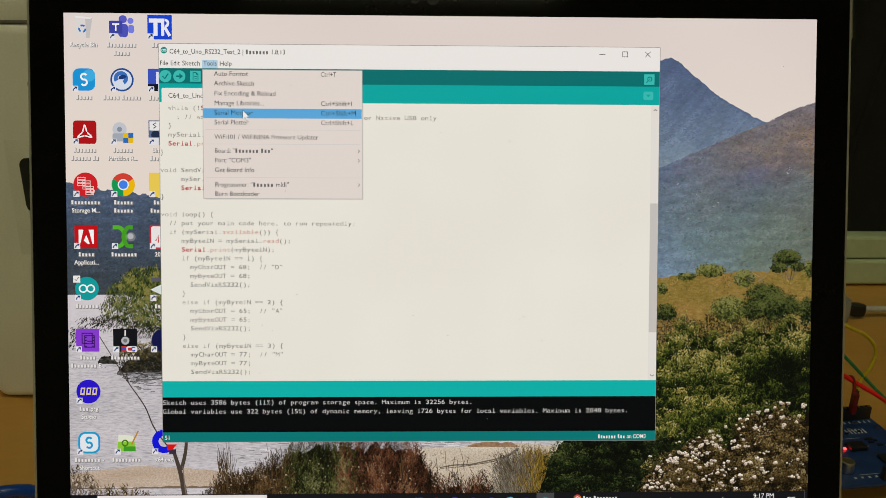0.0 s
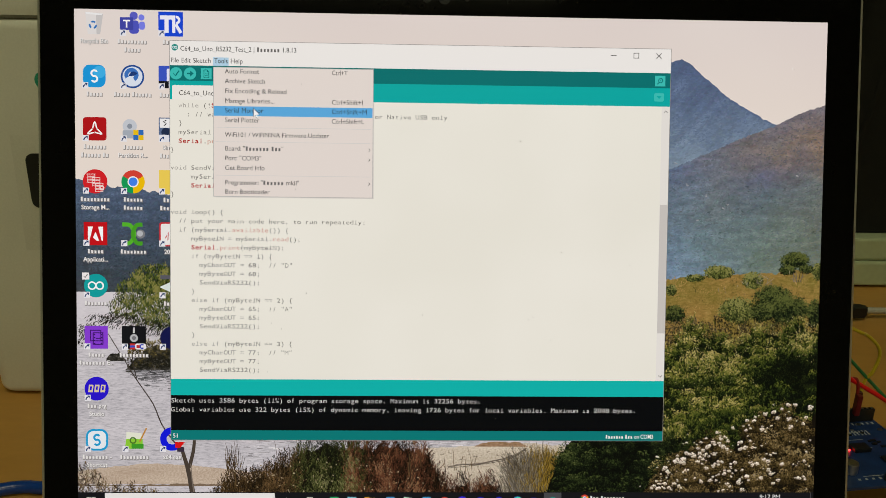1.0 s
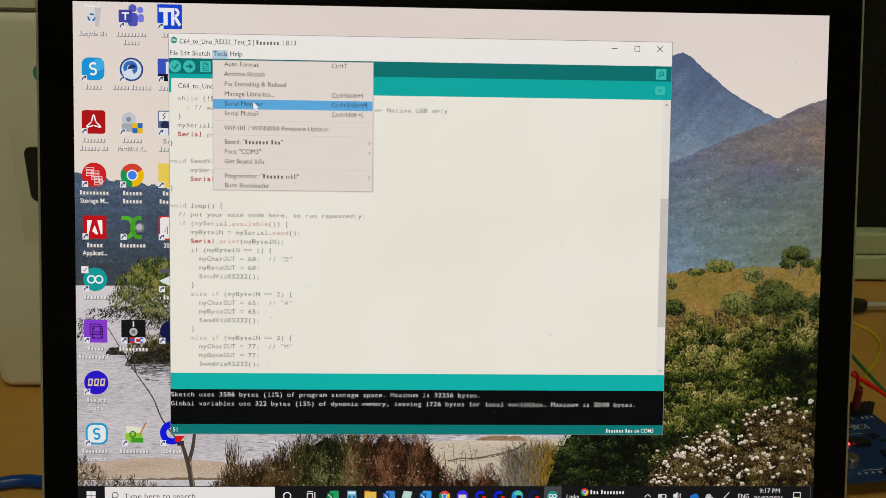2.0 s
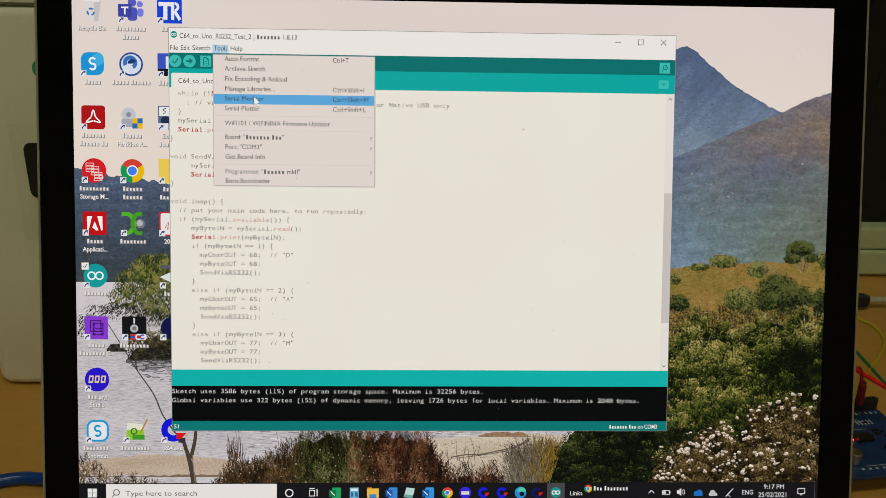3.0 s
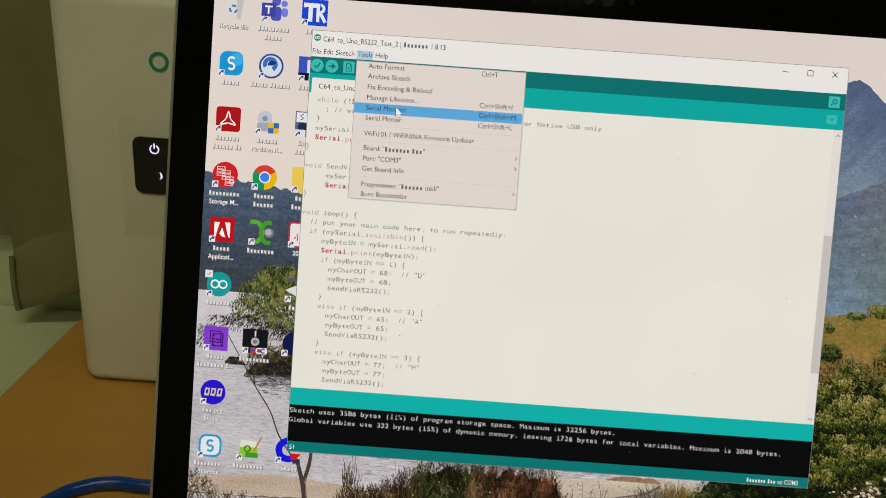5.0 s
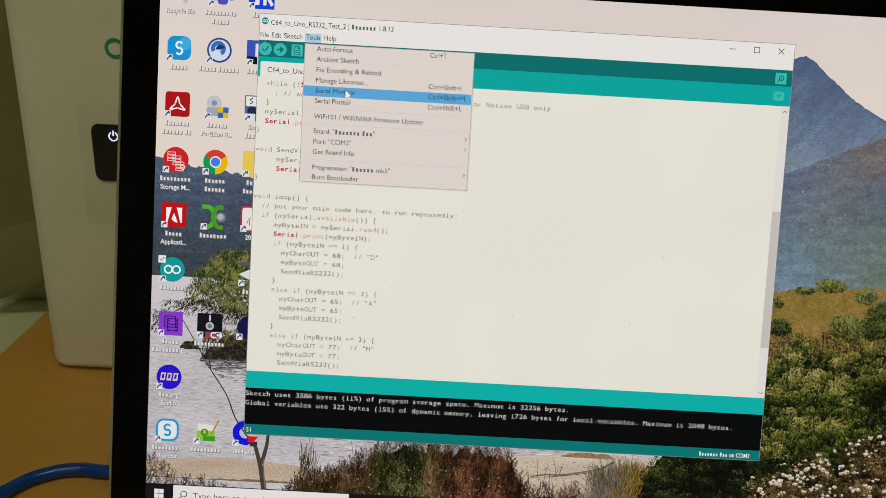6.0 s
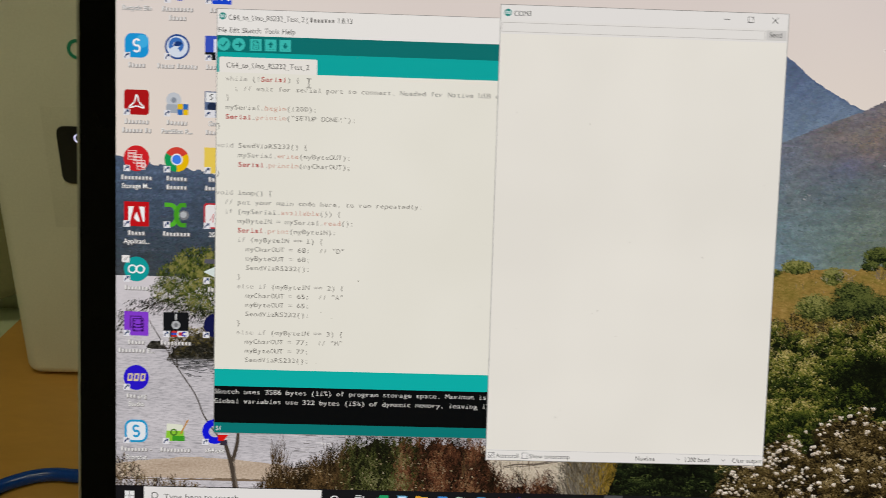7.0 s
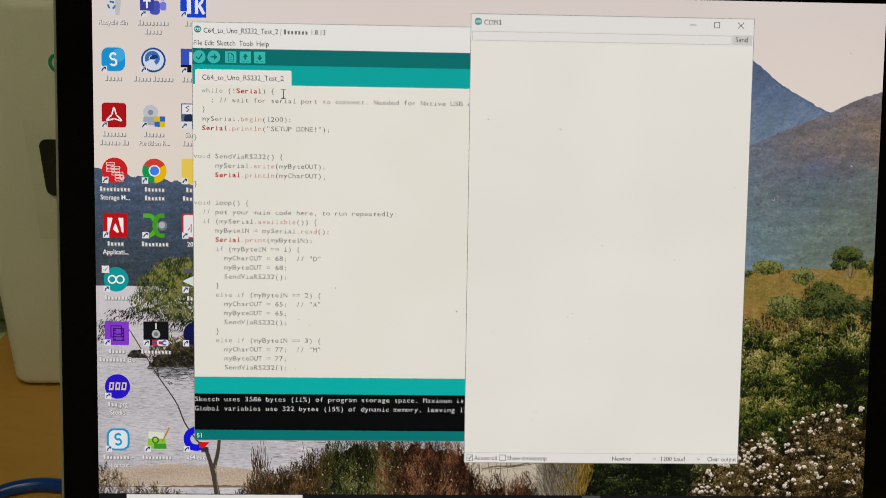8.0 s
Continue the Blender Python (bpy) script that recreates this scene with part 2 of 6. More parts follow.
    def mono(self, text, u, base, cap, pitch, mat, layer, off=0.0):
        sy = cap / CAP
        for i, ch in enumerate(text):
            if ch == " ":
                continue
            vs, fs, w = glyphs(ch, off)
            lo = min(a for a, _ in vs)
            sx = min(sy * 1.22, pitch * 0.88 / max(w - lo, 0.01))
            if ch in "il1I":
                sx = sy
            x = u + i * pitch + (pitch - (w - lo) * sx) / 2 - lo * sx
            self.raw([(x + a * sx, base - b * sy) for a, b in vs], fs, mat, layer)
            if ch in "ilI1":
                self.rect(u + (i + 0.2) * pitch, base - 0.09 * cap, u + (i + 0.85) * pitch, base, mat, layer)
        return self

    def pieces(self, name, parent, label, child):
        """Every shape an object: the first is the thing's own mesh, the others are its children."""
        cuts = self.cuts + [len(self.f)]
        top = None
        for a, b in zip(cuts, cuts[1:]):
            g = Flat()
            used = sorted({i for f in self.f[a:b] for i in f})
            at = {i: k for k, i in enumerate(used)}
            g.v = [self.v[i] for i in used]
            g.f = [tuple(at[i] for i in f) for f in self.f[a:b]]
            g.m, g.mats = [0] * (b - a), [self.mats[self.m[a]]]
            if top is None:
                top = g.make(name, parent, label)
            else:
                g.make(child, top)
        return top

    def make(self, name, parent, label="", kind=""):
        me = bpy.data.meshes.new(name)
        me.from_pydata(self.v, [], self.f)
        for i, m in enumerate(self.mats):
            me.materials.append(m)
        me.polygons.foreach_set("material_index", self.m)
        me.update()
        ob = new(name, me)
        ob.parent = parent
        if parent is laptop:
            ob.matrix_basis = DISPLAY
        return tagged(ob, label, kind=kind)


TABLE = 0.75
TILT = 17.5
DISPLAY = pose(0, 0, 0.025, -TILT)  # the display in the laptop's space
laptop = thing("laptop", pose(0, 0, TABLE), "open silver laptop with a lit display on a wooden table", "laptop")

# ---- surfaces of the room ----
WOOD = surface("table_wood", (0.53, 0.28, 0.066), 0.42, grain=(90, 0.035), patch=(6, 0.08), bump=0.03, stretch=(1, 3, 1))
PAINT = surface("wall_paint", (0.62, 0.60, 0.50), 0.8, grain=(350, 0.05), patch=(3, 0.08), bump=0.2)
WHITE = surface("white_laminate", (0.62, 0.68, 0.48), 0.45, grain=(200, 0.04), patch=(8, 0.07))
PLASTIC = surface("white_plastic", (0.78, 0.77, 0.70), 0.5, grain=(900, 0.03), patch=(14, 0.05), bump=0.08)
LEDGE = surface("ledge_paint", (0.48, 0.56, 0.37), 0.5, grain=(200, 0.05), patch=(8, 0.1))
CLOTH = surface("beige_fabric", (0.215, 0.20, 0.105), 0.95, grain=(500, 0.06), patch=(18, 0.10), bump=0.25)
BLACKCLOTH = surface("black_fabric", (0.002, 0.003, 0.002), 0.9, grain=(900, 0.3), patch=(20, 0.3), bump=0.6)
SILVER = surface("magnesium", (0.55, 0.55, 0.53), 0.38, 0.6, grain=(1500, 0.05), patch=(30, 0.04), bump=0.05)
BEZEL = surface("black_glass", (0.003, 0.003, 0.003), 0.06, grain=(400, 0.2), patch=(40, 0.2), bump=0.0, spec=0.13)
BLACKP = surface("black_plastic", (0.012, 0.012, 0.013), 0.4, grain=(700, 0.15), patch=(60, 0.2), bump=0.1)
CARPET = surface("floor_carpet", (0.16, 0.15, 0.13), 0.95, grain=(300, 0.3), patch=(5, 0.15), bump=0.6)

# ---- the room ----


def structure(name, bm, mat):
    return tagged(part(name, bm, mat, None), kind="structure")


structure("floor", box(-2.6, -3.2, -0.1, 2.4, 0.75, 0.0), CARPET)
structure("ceiling", box(-2.6, -3.2, 2.6, 2.4, 0.75, 2.7), PAINT)
structure("wall_north", box(-2.6, 0.65, 0.0, 2.4, 0.75, 2.6), PAINT)
structure("wall_south", box(-2.6, -3.2, 0.0, 2.4, -3.1, 2.6), PAINT)
structure("wall_west", box(-2.6, -3.1, 0.0, -2.5, 0.65, 2.6), PAINT)
structure("wall_east", box(2.3, -3.1, 0.0, 2.4, 0.65, 2.6), PAINT)
structure("trim", box(-2.5, 0.638, 0.0, -0.36, 0.65, 0.12, 0.003), WHITE)


def fixture(x, y):
    t = thing("ceiling_light", pose(x, y, 2.6), "long warm fluorescent ceiling light in a white tray", "ceiling light", "ceiling lights")
    part("tray", box(-0.64, -0.19, -0.06, 0.64, 0.19, 0.0, 0.01), WHITE, t)
    part("diffuser", box(-0.6, -0.15, -0.066, 0.6, 0.15, -0.0605, 0.002), glow("diffuser_glow", (0.97, 0.955, 0.6), 1.5), t, "glowing warm white diffuser")


fixture(-0.1, -0.75)
fixture(-0.1, -2.2)


def table():
    t = thing("wooden_table", pose(0, 0, 0), "orange-brown wooden table with a laminate top", "table")
    part("tabletop", prism(rounded(-0.273, -0.75, 1.35, 0.36, 0.004), TABLE - 0.028, TABLE, r=0.0015), WOOD, t)
    for x in (-0.23, 1.30):
        for y in (-0.70, 0.24):
            part("leg", box(x - 0.022, y - 0.022, 0, x + 0.022, y + 0.022, TABLE - 0.0285, 0.003), WOOD, t)


table()


def side_cabinet():
    t = thing("side_cabinet", pose(0, 0, 0), "pale laminate cabinet beside the wooden table", "cabinet")
    part("body", box(-1.1, -0.3, 0.06, -0.285, 0.335, 0.658, 0.002), WHITE, t)
    part("worktop", box(-1.12, -0.32, 0.659, -0.283, 0.338, 0.685, 0.003), WHITE, t)
    part("backboard", box(-1.12, 0.340, 0.06, -0.283, 0.358, 1.25, 0.003), WHITE, t)
    part("plinth", box(-1.08, -0.27, 0.0, -0.30, 0.33, 0.059), WHITE, t)


side_cabinet()


def ledge():
    t = thing("window_ledge", pose(0, 0, 0), "pale painted ledge along the wall behind the table", "ledge", kind="structure")
    part("board", box(0.12, 0.290, 0.7515, 1.9, 0.64, 0.7708, 0.002), LEDGE, t)
    part("upstand", box(0.12, 0.292, 0.7712, 1.9, 0.64, 0.7885, 0.002), LEDGE, t)
    part("support", box(0.14, 0.375, 0.0, 1.88, 0.63, 0.7512), PAINT, t)


ledge()


def fabric_panel():
    """A hanging cloth with a turned-up, heavy hem at its loose edge."""
    t = thing("hanging_curtain", pose(0, 0, 0), "beige hanging fabric curtain with a heavy folded hem", "curtain")

    def sheet(name, x0, x1, low, high, depth, thick, cols, rows, label=""):
        bm = bmesh.new()
        grid = []
        for i in range(cols + 1):
            x = x0 + (x1 - x0) * i / cols
            grid.append([bm.verts.new((x, depth(x, j / rows), low(x) + (high(x) - low(x)) * j / rows)) for j in range(rows + 1)])
        for i in range(cols):
            for j in range(rows):
                bm.faces.new((grid[i][j], grid[i + 1][j], grid[i + 1][j + 1], grid[i][j + 1]))
        bmesh.ops.recalc_face_normals(bm, faces=bm.faces[:])
        bmesh.ops.solidify(bm, geom=bm.faces[:], thickness=thick)
        bmesh.ops.recalc_face_normals(bm, faces=bm.faces[:])
        shade(part(name, bm, CLOTH, t, label), 50)

    def wave(x, k):
        return 0.003 * math.sin(x * 46) + 0.003 * noise.noise((x * 14, k * 2, 1))

    # the front fall, the one behind it in its shade, and the hem folded up over the front
    sheet("cloth", -0.375, -0.270, lambda x: 0.730, lambda x: 1.29, lambda x, k: 0.309 + wave(x, k) + 0.35 * max(0, -0.366 - x), 0.003, 20, 24)
    sheet("rear_cloth", -0.72, -0.378, lambda x: 0.748, lambda x: 1.29, lambda x, k: 0.331 + wave(x, k), 0.003, 32, 20)

    def hem_depth(x, k):
        round_edge = 0.007 * (1 - min(1, (x + 0.3755) / 0.006)) ** 2
        return 0.299 + 0.008 * max(0, (k - 0.55) / 0.45) ** 2 + 0.002 * (1 - min(1, k / 0.12)) ** 2 + round_edge + 0.0012 * noise.noise((x * 50, k * 3, 4))

    sheet("hem", -0.3755, -0.280, lambda x: 0.6975 + 0.40 * (x + 0.3755), lambda x: 0.7460 + 0.55 * (x + 0.3755), hem_depth, 0.006, 36, 14, "thick folded lower hem")
    shade(part("piping", tube([(-0.3700, 0.2985, 0.7015), (-0.3706, 0.2980, 0.714), (-0.3706, 0.2982, 0.728), (-0.3702, 0.2992, 0.744)], 0.0020, 10), CLOTH, t, "rounded seam along the hem"), 60)
    part("rail", box(-0.74, 0.302, 1.291, -0.26, 0.336, 1.31, 0.003), WHITE, t)


fabric_panel()


def black_bag():
    t = thing("fabric_bag", pose(0.286, 0.306, 0.789), "black fabric bag standing on the pale ledge", "bag")
    bm = bmesh.new()
    rings = []
    side = ((0, -0.032), (0.05, -0.02), (0.09, -0.012), (0.12, -0.004), (0.143, 0.003), (0.16, -0.002), (0.22, -0.014), (0.34, -0.03))
    for j in range(18):
        z = 0.34 * j / 17
        a = smooth(z, side)
        ring = []
        for x, y in rounded(a, 0.0, a + 0.30, 0.2, 0.02, 6):
            d = 0.003 * noise.noise((x * 18, y * 18, z * 14))
            ring.append(bm.verts.new((x + d + 0.62 * y, y + d, z)))
        rings.append(ring)
    k = len(rings[0])
    for a, b in zip(rings, rings[1:]):
        for i in range(k):
            bm.faces.new((a[i], a[(i + 1) % k], b[(i + 1) % k], b[i]))
    bm.faces.new(rings[0][::-1])
    bm.faces.new(rings[-1])
    shade(part("bag_body", bm, BLACKCLOTH, t), 60)
    part("seam", tube([(0.012, 0.0, 0.03), (0.03, 0.0, 0.14), (0.04, 0.0, 0.25), (0.03, 0.002, 0.33)], 0.0025), BLACKCLOTH, t)
    part("strap", tube([(0.08, 0.08, 0.33), (0.1, 0.07, 0.40), (0.18, 0.07, 0.42), (0.23, 0.08, 0.33)], 0.006), BLACKCLOTH, t)


black_bag()

# ---- things on the table ----


def soft_prism(x0, y0, x1, y1, corner, z0, z1, soft, steps=5):
    """An upright block with rounded corners and evenly rounded rims."""
    bm = bmesh.new()
    rims = []
    for k in range(steps + 1):
        a = math.pi / 2 * k / steps
        rims.append((soft * (1 - math.sin(a)), soft * (1 - math.cos(a))))
    levels = [(i, z0 + h) for i, h in rims] + [(i, z1 - h) for i, h in reversed(rims)]
    rings = [[bm.verts.new((x, y, z)) for x, y in rounded(x0 + i, y0 + i, x1 - i, y1 - i, corner - i, 8)] for i, z in levels]
    k = len(rings[0])
    for a, b in zip(rings, rings[1:]):
        for i in range(k):
            bm.faces.new((a[i], a[(i + 1) % k], b[(i + 1) % k], b[i]))
    bm.faces.new(rings[0][::-1])
    bm.faces.new(rings[-1])
    return bm


def storage_box():
    t = thing("network_storage_box", pose(-0.19, 0.128, TABLE), "white upright network storage box with a lit power button", "storage device")
    shade(part("body", soft_prism(-0.0508, 0.0, 0.0470, 0.15, 0.010, 0.0008, 0.197, 0.005), PLASTIC, t), 60)
    part("foot", prism(rounded(-0.036, 0.01, 0.036, 0.14, 0.008), 0.0, 0.0007), BLACKP, t)
    shade(part("lid", prism(rounded(-0.0498, 0.001, 0.046, 0.149, 0.010, 8), 0.1985, 0.2065, r=0.003), PLASTIC, t, "separate top cover"))
    part("seam", prism(rounded(-0.0488, 0.002, 0.045, 0.148, 0.009), 0.1971, 0.1984), surface("grey_seam", (0.30, 0.29, 0.25), 0.6), t)
    up = pose(0, 0, 0, 90)
    panel = part("button_panel", prism(rounded(-0.0145, 0.1065, 0.0145, 0.1340, 0.0035), 0.0, 0.0009, r=0.0003), BLACKP, t, "glossy black button panel", up)
    blue = glow("white_blue_glow", (0.62, 0.62, 1.0), 1.3)
    f = bmesh.new()
    for i in range(18):
        a0, a1 = radians(118 + 304 * i / 18), radians(118 + 304 * (i + 1) / 18)
        q = [(r * math.cos(a), 0.1285 + r * math.sin(a)) for a, r in ((a0, 0.0017), (a1, 0.0017), (a1, 0.0023), (a0, 0.0023))]
        prism(q, 0.0010, 0.0012, f)
    prism([(-0.0003, 0.1288), (0.0003, 0.1288), (0.0003, 0.1313), (-0.0003, 0.1313)], 0.0010, 0.0012, f)
    part("power_light", f, blue, panel, "lit power symbol", pose(-0.0042, 0, 0))
    f = bmesh.new()
    for i in range(12):
        a0, a1 = radians(-100 + 200 * i / 12), radians(-100 + 200 * (i + 1) / 12)
        w0, w1 = 0.0021 - 0.0011 * math.cos(a0 * 0.9), 0.0021 - 0.0011 * math.cos(a1 * 0.9)
        q = [(w0 * math.cos(a0), 0.1165 + 0.0019 * math.sin(a0)), (0.0019 * math.cos(a0), 0.1165 + 0.0019 * math.sin(a0)),
             (0.0019 * math.cos(a1), 0.1165 + 0.0019 * math.sin(a1)), (w1 * math.cos(a1), 0.1165 + 0.0019 * math.sin(a1))]
        prism(q, 0.0010, 0.0012, f)
    part("sleep_light", f, blue, panel, "lit crescent symbol", pose(-0.0030, -0.0008, 0))
    f = bmesh.new()
    for i in range(28):
        a0, a1 = 2 * math.pi * i / 28, 2 * math.pi * (i + 1) / 28
        q = [(r * math.cos(a), 0.1690 + r * math.sin(a)) for a, r in ((a0, 0.0030), (a1, 0.0030), (a1, 0.0045), (a0, 0.0045))]
        prism(q, 0.0, 0.0003, f)
    # a thin rectangle, a little darker than the body, round the buttons
    film = surface("darker_rectangle", (0.735, 0.725, 0.655), 0.5, grain=(900, 0.04))
    part("darker_rectangle", prism([(-0.0205, 0.143), (0.0300, 0.143), (0.0300, 0.084), (-0.0215, 0.084)], 0.0, 0.0001), film, t, "faint darker rectangle round the buttons", up)
    part("emblem", f, surface("green_print", (0.02, 0.33, 0.22), 0.4, grain=(900, 0.05)), t, "green ring emblem", up)


storage_box()


def blue_cable():
    t = thing("network_cable", pose(0, 0.002, TABLE), "glossy blue network cable lying on the table", "cable")
    bm = tube([(-0.243, -0.07, 0.003), (-0.230, -0.01, 0.003), (-0.2105, 0.0275, 0.003), (-0.2000, 0.0385, 0.003), (-0.188, 0.0425, 0.003), (-0.170, 0.0420, 0.003),
               (-0.12, 0.048, 0.003), (-0.05, 0.075, 0.003), (0.0, 0.14, 0.003)], 0.0029, 12)
    shade(part("cable", bm, surface("blue_pvc", (0.003, 0.052, 0.34), 0.22, grain=(700, 0.08), patch=(60, 0.1)), t), 60)


blue_cable()


def white_lead():
    t = thing("white_cable", pose(0, -0.004, TABLE), "white cable with a black plug on the table", "cable")
    part("plug", prism(rounded(0.2810, 0.2345, 0.2925, 0.2425, 0.002), 0.0025, 0.0095, r=0.0015), BLACKP, t, "black plug")
    part("collar", prism(rounded(0.262, 0.228, 0.2785, 0.248, 0.003), 0.0, 0.016, r=0.004), surface("grey_plastic", (0.28, 0.28, 0.26), 0.5), t, "grey housing")
    shade(part("cable", tube([(0.2925, 0.2385, 0.0065), (0.33, 0.239, 0.0055), (0.40, 0.24, 0.0030), (0.5, 0.22, 0.0030)], 0.0022, 10), surface("grey_white_pvc", (0.52, 0.51, 0.46), 0.5), t))


white_lead()

PCB = surface("blue_solder_mask", (0.012, 0.040, 0.15), 0.35, grain=(1200, 0.1), patch=(120, 0.2), bump=0.05)
SILK = surface("white_print", (0.5, 0.52, 0.55), 0.6, grain=(900, 0.05))
TIN = surface("tin", (0.62, 0.61, 0.58), 0.28, 1.0, grain=(600, 0.1), patch=(90, 0.1))


def microcontroller():
    """A board 68.6 by 53.4 mm, its long header away from the laptop's front."""
    t = thing("microcontroller_board", pose(0.1589, 0.0310, TABLE, 0, 0, 7), "blue microcontroller board with black pin headers", "circuit board")
    z = 0.0109
    part("circuit_board", prism([(0, 0), (0.0660, 0), (0.0686, 0.003), (0.0686, 0.036), (0.0660, 0.0385), (0.0660, 0.0534), (0, 0.0534)], 0.0093, z, r=0.0002), PCB, t)
    for x, y in ((0.014, 0.003), (0.0155, 0.0505), (0.0655, 0.0076), (0.0655, 0.035)):
        part("spacer", cyl(x, y, 0.0, 0.0092, 0.0022, 12), PLASTIC, t)
    for name, x0, n, y in (("digital_header", 0.0185, 10, 0.0495), ("digital_header", 0.0445, 8, 0.0495), ("power_header", 0.0375, 6, 0.0013), ("analog_header", 0.0545, 5, 0.0013)):
        h = part(name, box(x0, y, z + 0.0001, x0 + n * 0.00254, y + 0.0025, z + 0.0068, 0.0002, 1), BLACKP, t)
        for k in range(n):
            part("socket", box(x0 + (k + 0.3) * 0.00254, y + 0.0008, z + 0.00681, x0 + (k + 0.7) * 0.00254, y + 0.0017, z + 0.0070), TIN, h)
    chip = part("main_chip", box(0.0470, 0.0125, z + 0.0003, 0.0540, 0.0195, z + 0.0014, 0.0002, 1), BLACKP, t, "small square black chip")
    for k in range(8):
        for y in (0.0117, 0.0195):
            part("pin", box(0.0475 + k * 0.0008, y, z + 0.0001, 0.0479 + k * 0.0008, y + 0.0008, z + 0.0004), TIN, chip)
    part("usb_chip", box(0.0185, 0.0325, z + 0.0001, 0.0245, 0.0385, z + 0.0013, 0.0002, 1), BLACKP, t)
    part("regulator", box(0.0375, 0.0240, z + 0.0001, 0.0460, 0.0295, z + 0.0022, 0.0003, 1), BLACKP, t)
    part("program_header", box(0.0610, 0.0245, z + 0.0001, 0.0660, 0.0322, z + 0.0025, 0.0002, 1), BLACKP, t)
    for i in range(2):
        for j in range(3):
            part("header_pin", box(0.0619 + i * 0.00254, 0.0255 + j * 0.00254, z + 0.0026, 0.0625 + i * 0.00254, 0.0261 + j * 0.00254, z + 0.0085), TIN, t)
    part("crystal", prism(rounded(0.0130, 0.0215, 0.0240, 0.026, 0.0022), z + 0.0001, z + 0.0036, r=0.0006), TIN, t, "silver crystal can")
    for x, y in ((0.0180, 0.0135), (0.0258, 0.0108)):
        c = part("capacitor", cyl(x, y, z + 0.0001, z + 0.0055, 0.0031, 20, soft=0.0005), TIN, t)
    part("usb_socket", box(-0.0062, 0.0318, z + 0.0001, 0.0100, 0.0438, z + 0.0109, 0.0004, 1), TIN, t)
    part("power_jack", box(-0.0018, 0.0032, z + 0.0001, 0.0117, 0.0121, z + 0.0108, 0.0006, 1), BLACKP, t)
    part("reset_button", box(0.0035, 0.0458, z + 0.0001, 0.0095, 0.0518, z + 0.0020, 0.0003, 1), TIN, t)
    rng = random.Random(5)
    for k in range(26):
        x, y = rng.uniform(0.02, 0.064), rng.uniform(0.0255, 0.0475)
        w = rng.choice((0.0008, 0.0012))
        part("resistor", box(x, y, z + 0.0001, x + 2 * w, y + w, z + 0.0007), rng.choice((BLACKP, TIN)), t)
    silk = bmesh.new()
    for k in range(17):
        x = 0.0195 + k * 0.0027
        box(x, 0.0468, z + 0.00002, x + 0.0009, 0.0486, z + 0.00006, bm=silk)
    for k in range(11):
        box(0.0262 + k * 0.0034, 0.0046, z + 0.00002, 0.0274 + k * 0.0034, 0.0058, z + 0.00006, bm=silk)
    for a in ((0.0300, 0.0070, 0.0400, 0.0073), (0.0300, 0.0210, 0.0303, 0.0260), (0.0455, 0.0405, 0.0545, 0.0409), (0.0400, 0.0275, 0.0490, 0.0278), (0.0400, 0.0345, 0.0490, 0.0348)):
        box(*a[:2], z + 0.00002, *a[2:], z + 0.00006, bm=silk)
    # the board's printed name, as plain bars
    for k in range(3):
        box(0.0455 + k * 0.0037, 0.0382, z + 0.00002, 0.0462 + k * 0.0037, 0.0420, z + 0.00006, bm=silk)
        box(0.0474 + k * 0.0037, 0.0382, z + 0.00002, 0.0481 + k * 0.0037, 0.0420, z + 0.00006, bm=silk)
    part("print", silk, SILK, t, "white printed marks")
    part("power_led", box(0.0352, 0.0262, z + 0.0001, 0.0364, 0.0270, z + 0.0008), glow("red_led", (1.0, 0.02, 0.02), 9), t, "lit red indicator")


microcontroller()


def jumper(name, label, color, pts, plug=None, r=0.00085):
    t = thing(name, pose(0, 0, 0), label, "wire", "jumper wires")
    mat = surface(name + "_pvc", color, 0.35, grain=(900, 0.08), patch=(120, 0.1))
    shade(part("wire", tube(pts, r, 8, 10), mat, t), 60)
    x, y, z = pts[-1]
    part("plug", box(x - 0.00125, y - 0.00125, z - 0.0005, x + 0.00125, y + 0.00125, z + 0.0105, 0.0002, 1), surface(name + "_plug", plug or (0.02, 0.02, 0.02), 0.45), t, "square plug housing")


zt = TABLE + 0.0183
jumper("yellow_wire", "thin yellow jumper wire plugged into the board", (0.62, 0.48, 0.03),
       [(0.15, 0.11, 0.8333), (0.1942, 0.088, 0.8136), (0.2043, 0.088, 0.8089), (0.211, 0.088, 0.8030), (0.213, 0.088, 0.7969), (0.2110, 0.0876, 0.7888), (0.2085, 0.0885, 0.7828), (0.2058, 0.0860, zt)], plug=(0.07, 0.012, 0.01))
jumper("green_wire", "thin green jumper wire crossing the board", (0.02, 0.22, 0.07),
       [(0.15, 0.10, 0.8413), (0.185, 0.090, 0.8088), (0.1968, 0.088, 0.7974), (0.2217, 0.088, 0.7736), (0.240, 0.080, 0.7583), (0.27, 0.06, TABLE + 0.001), (0.30, 0.05, TABLE + 0.001)], plug=(0.02, 0.02, 0.02))
jumper("red_wire", "bright red jumper wire plugged into the board", (0.9, 0.012, 0.015),
       [(0.15, 0.105, 0.8153), (0.185, 0.090, 0.7943), (0.1989, 0.088, 0.7861), (0.2100, 0.088, 0.7795), (0.2200, 0.088, 0.7736), (0.240, 0.085, 0.7613), (0.285, 0.07, TABLE + 0.001)], plug=(0.3, 0.01, 0.01), r=0.0012)
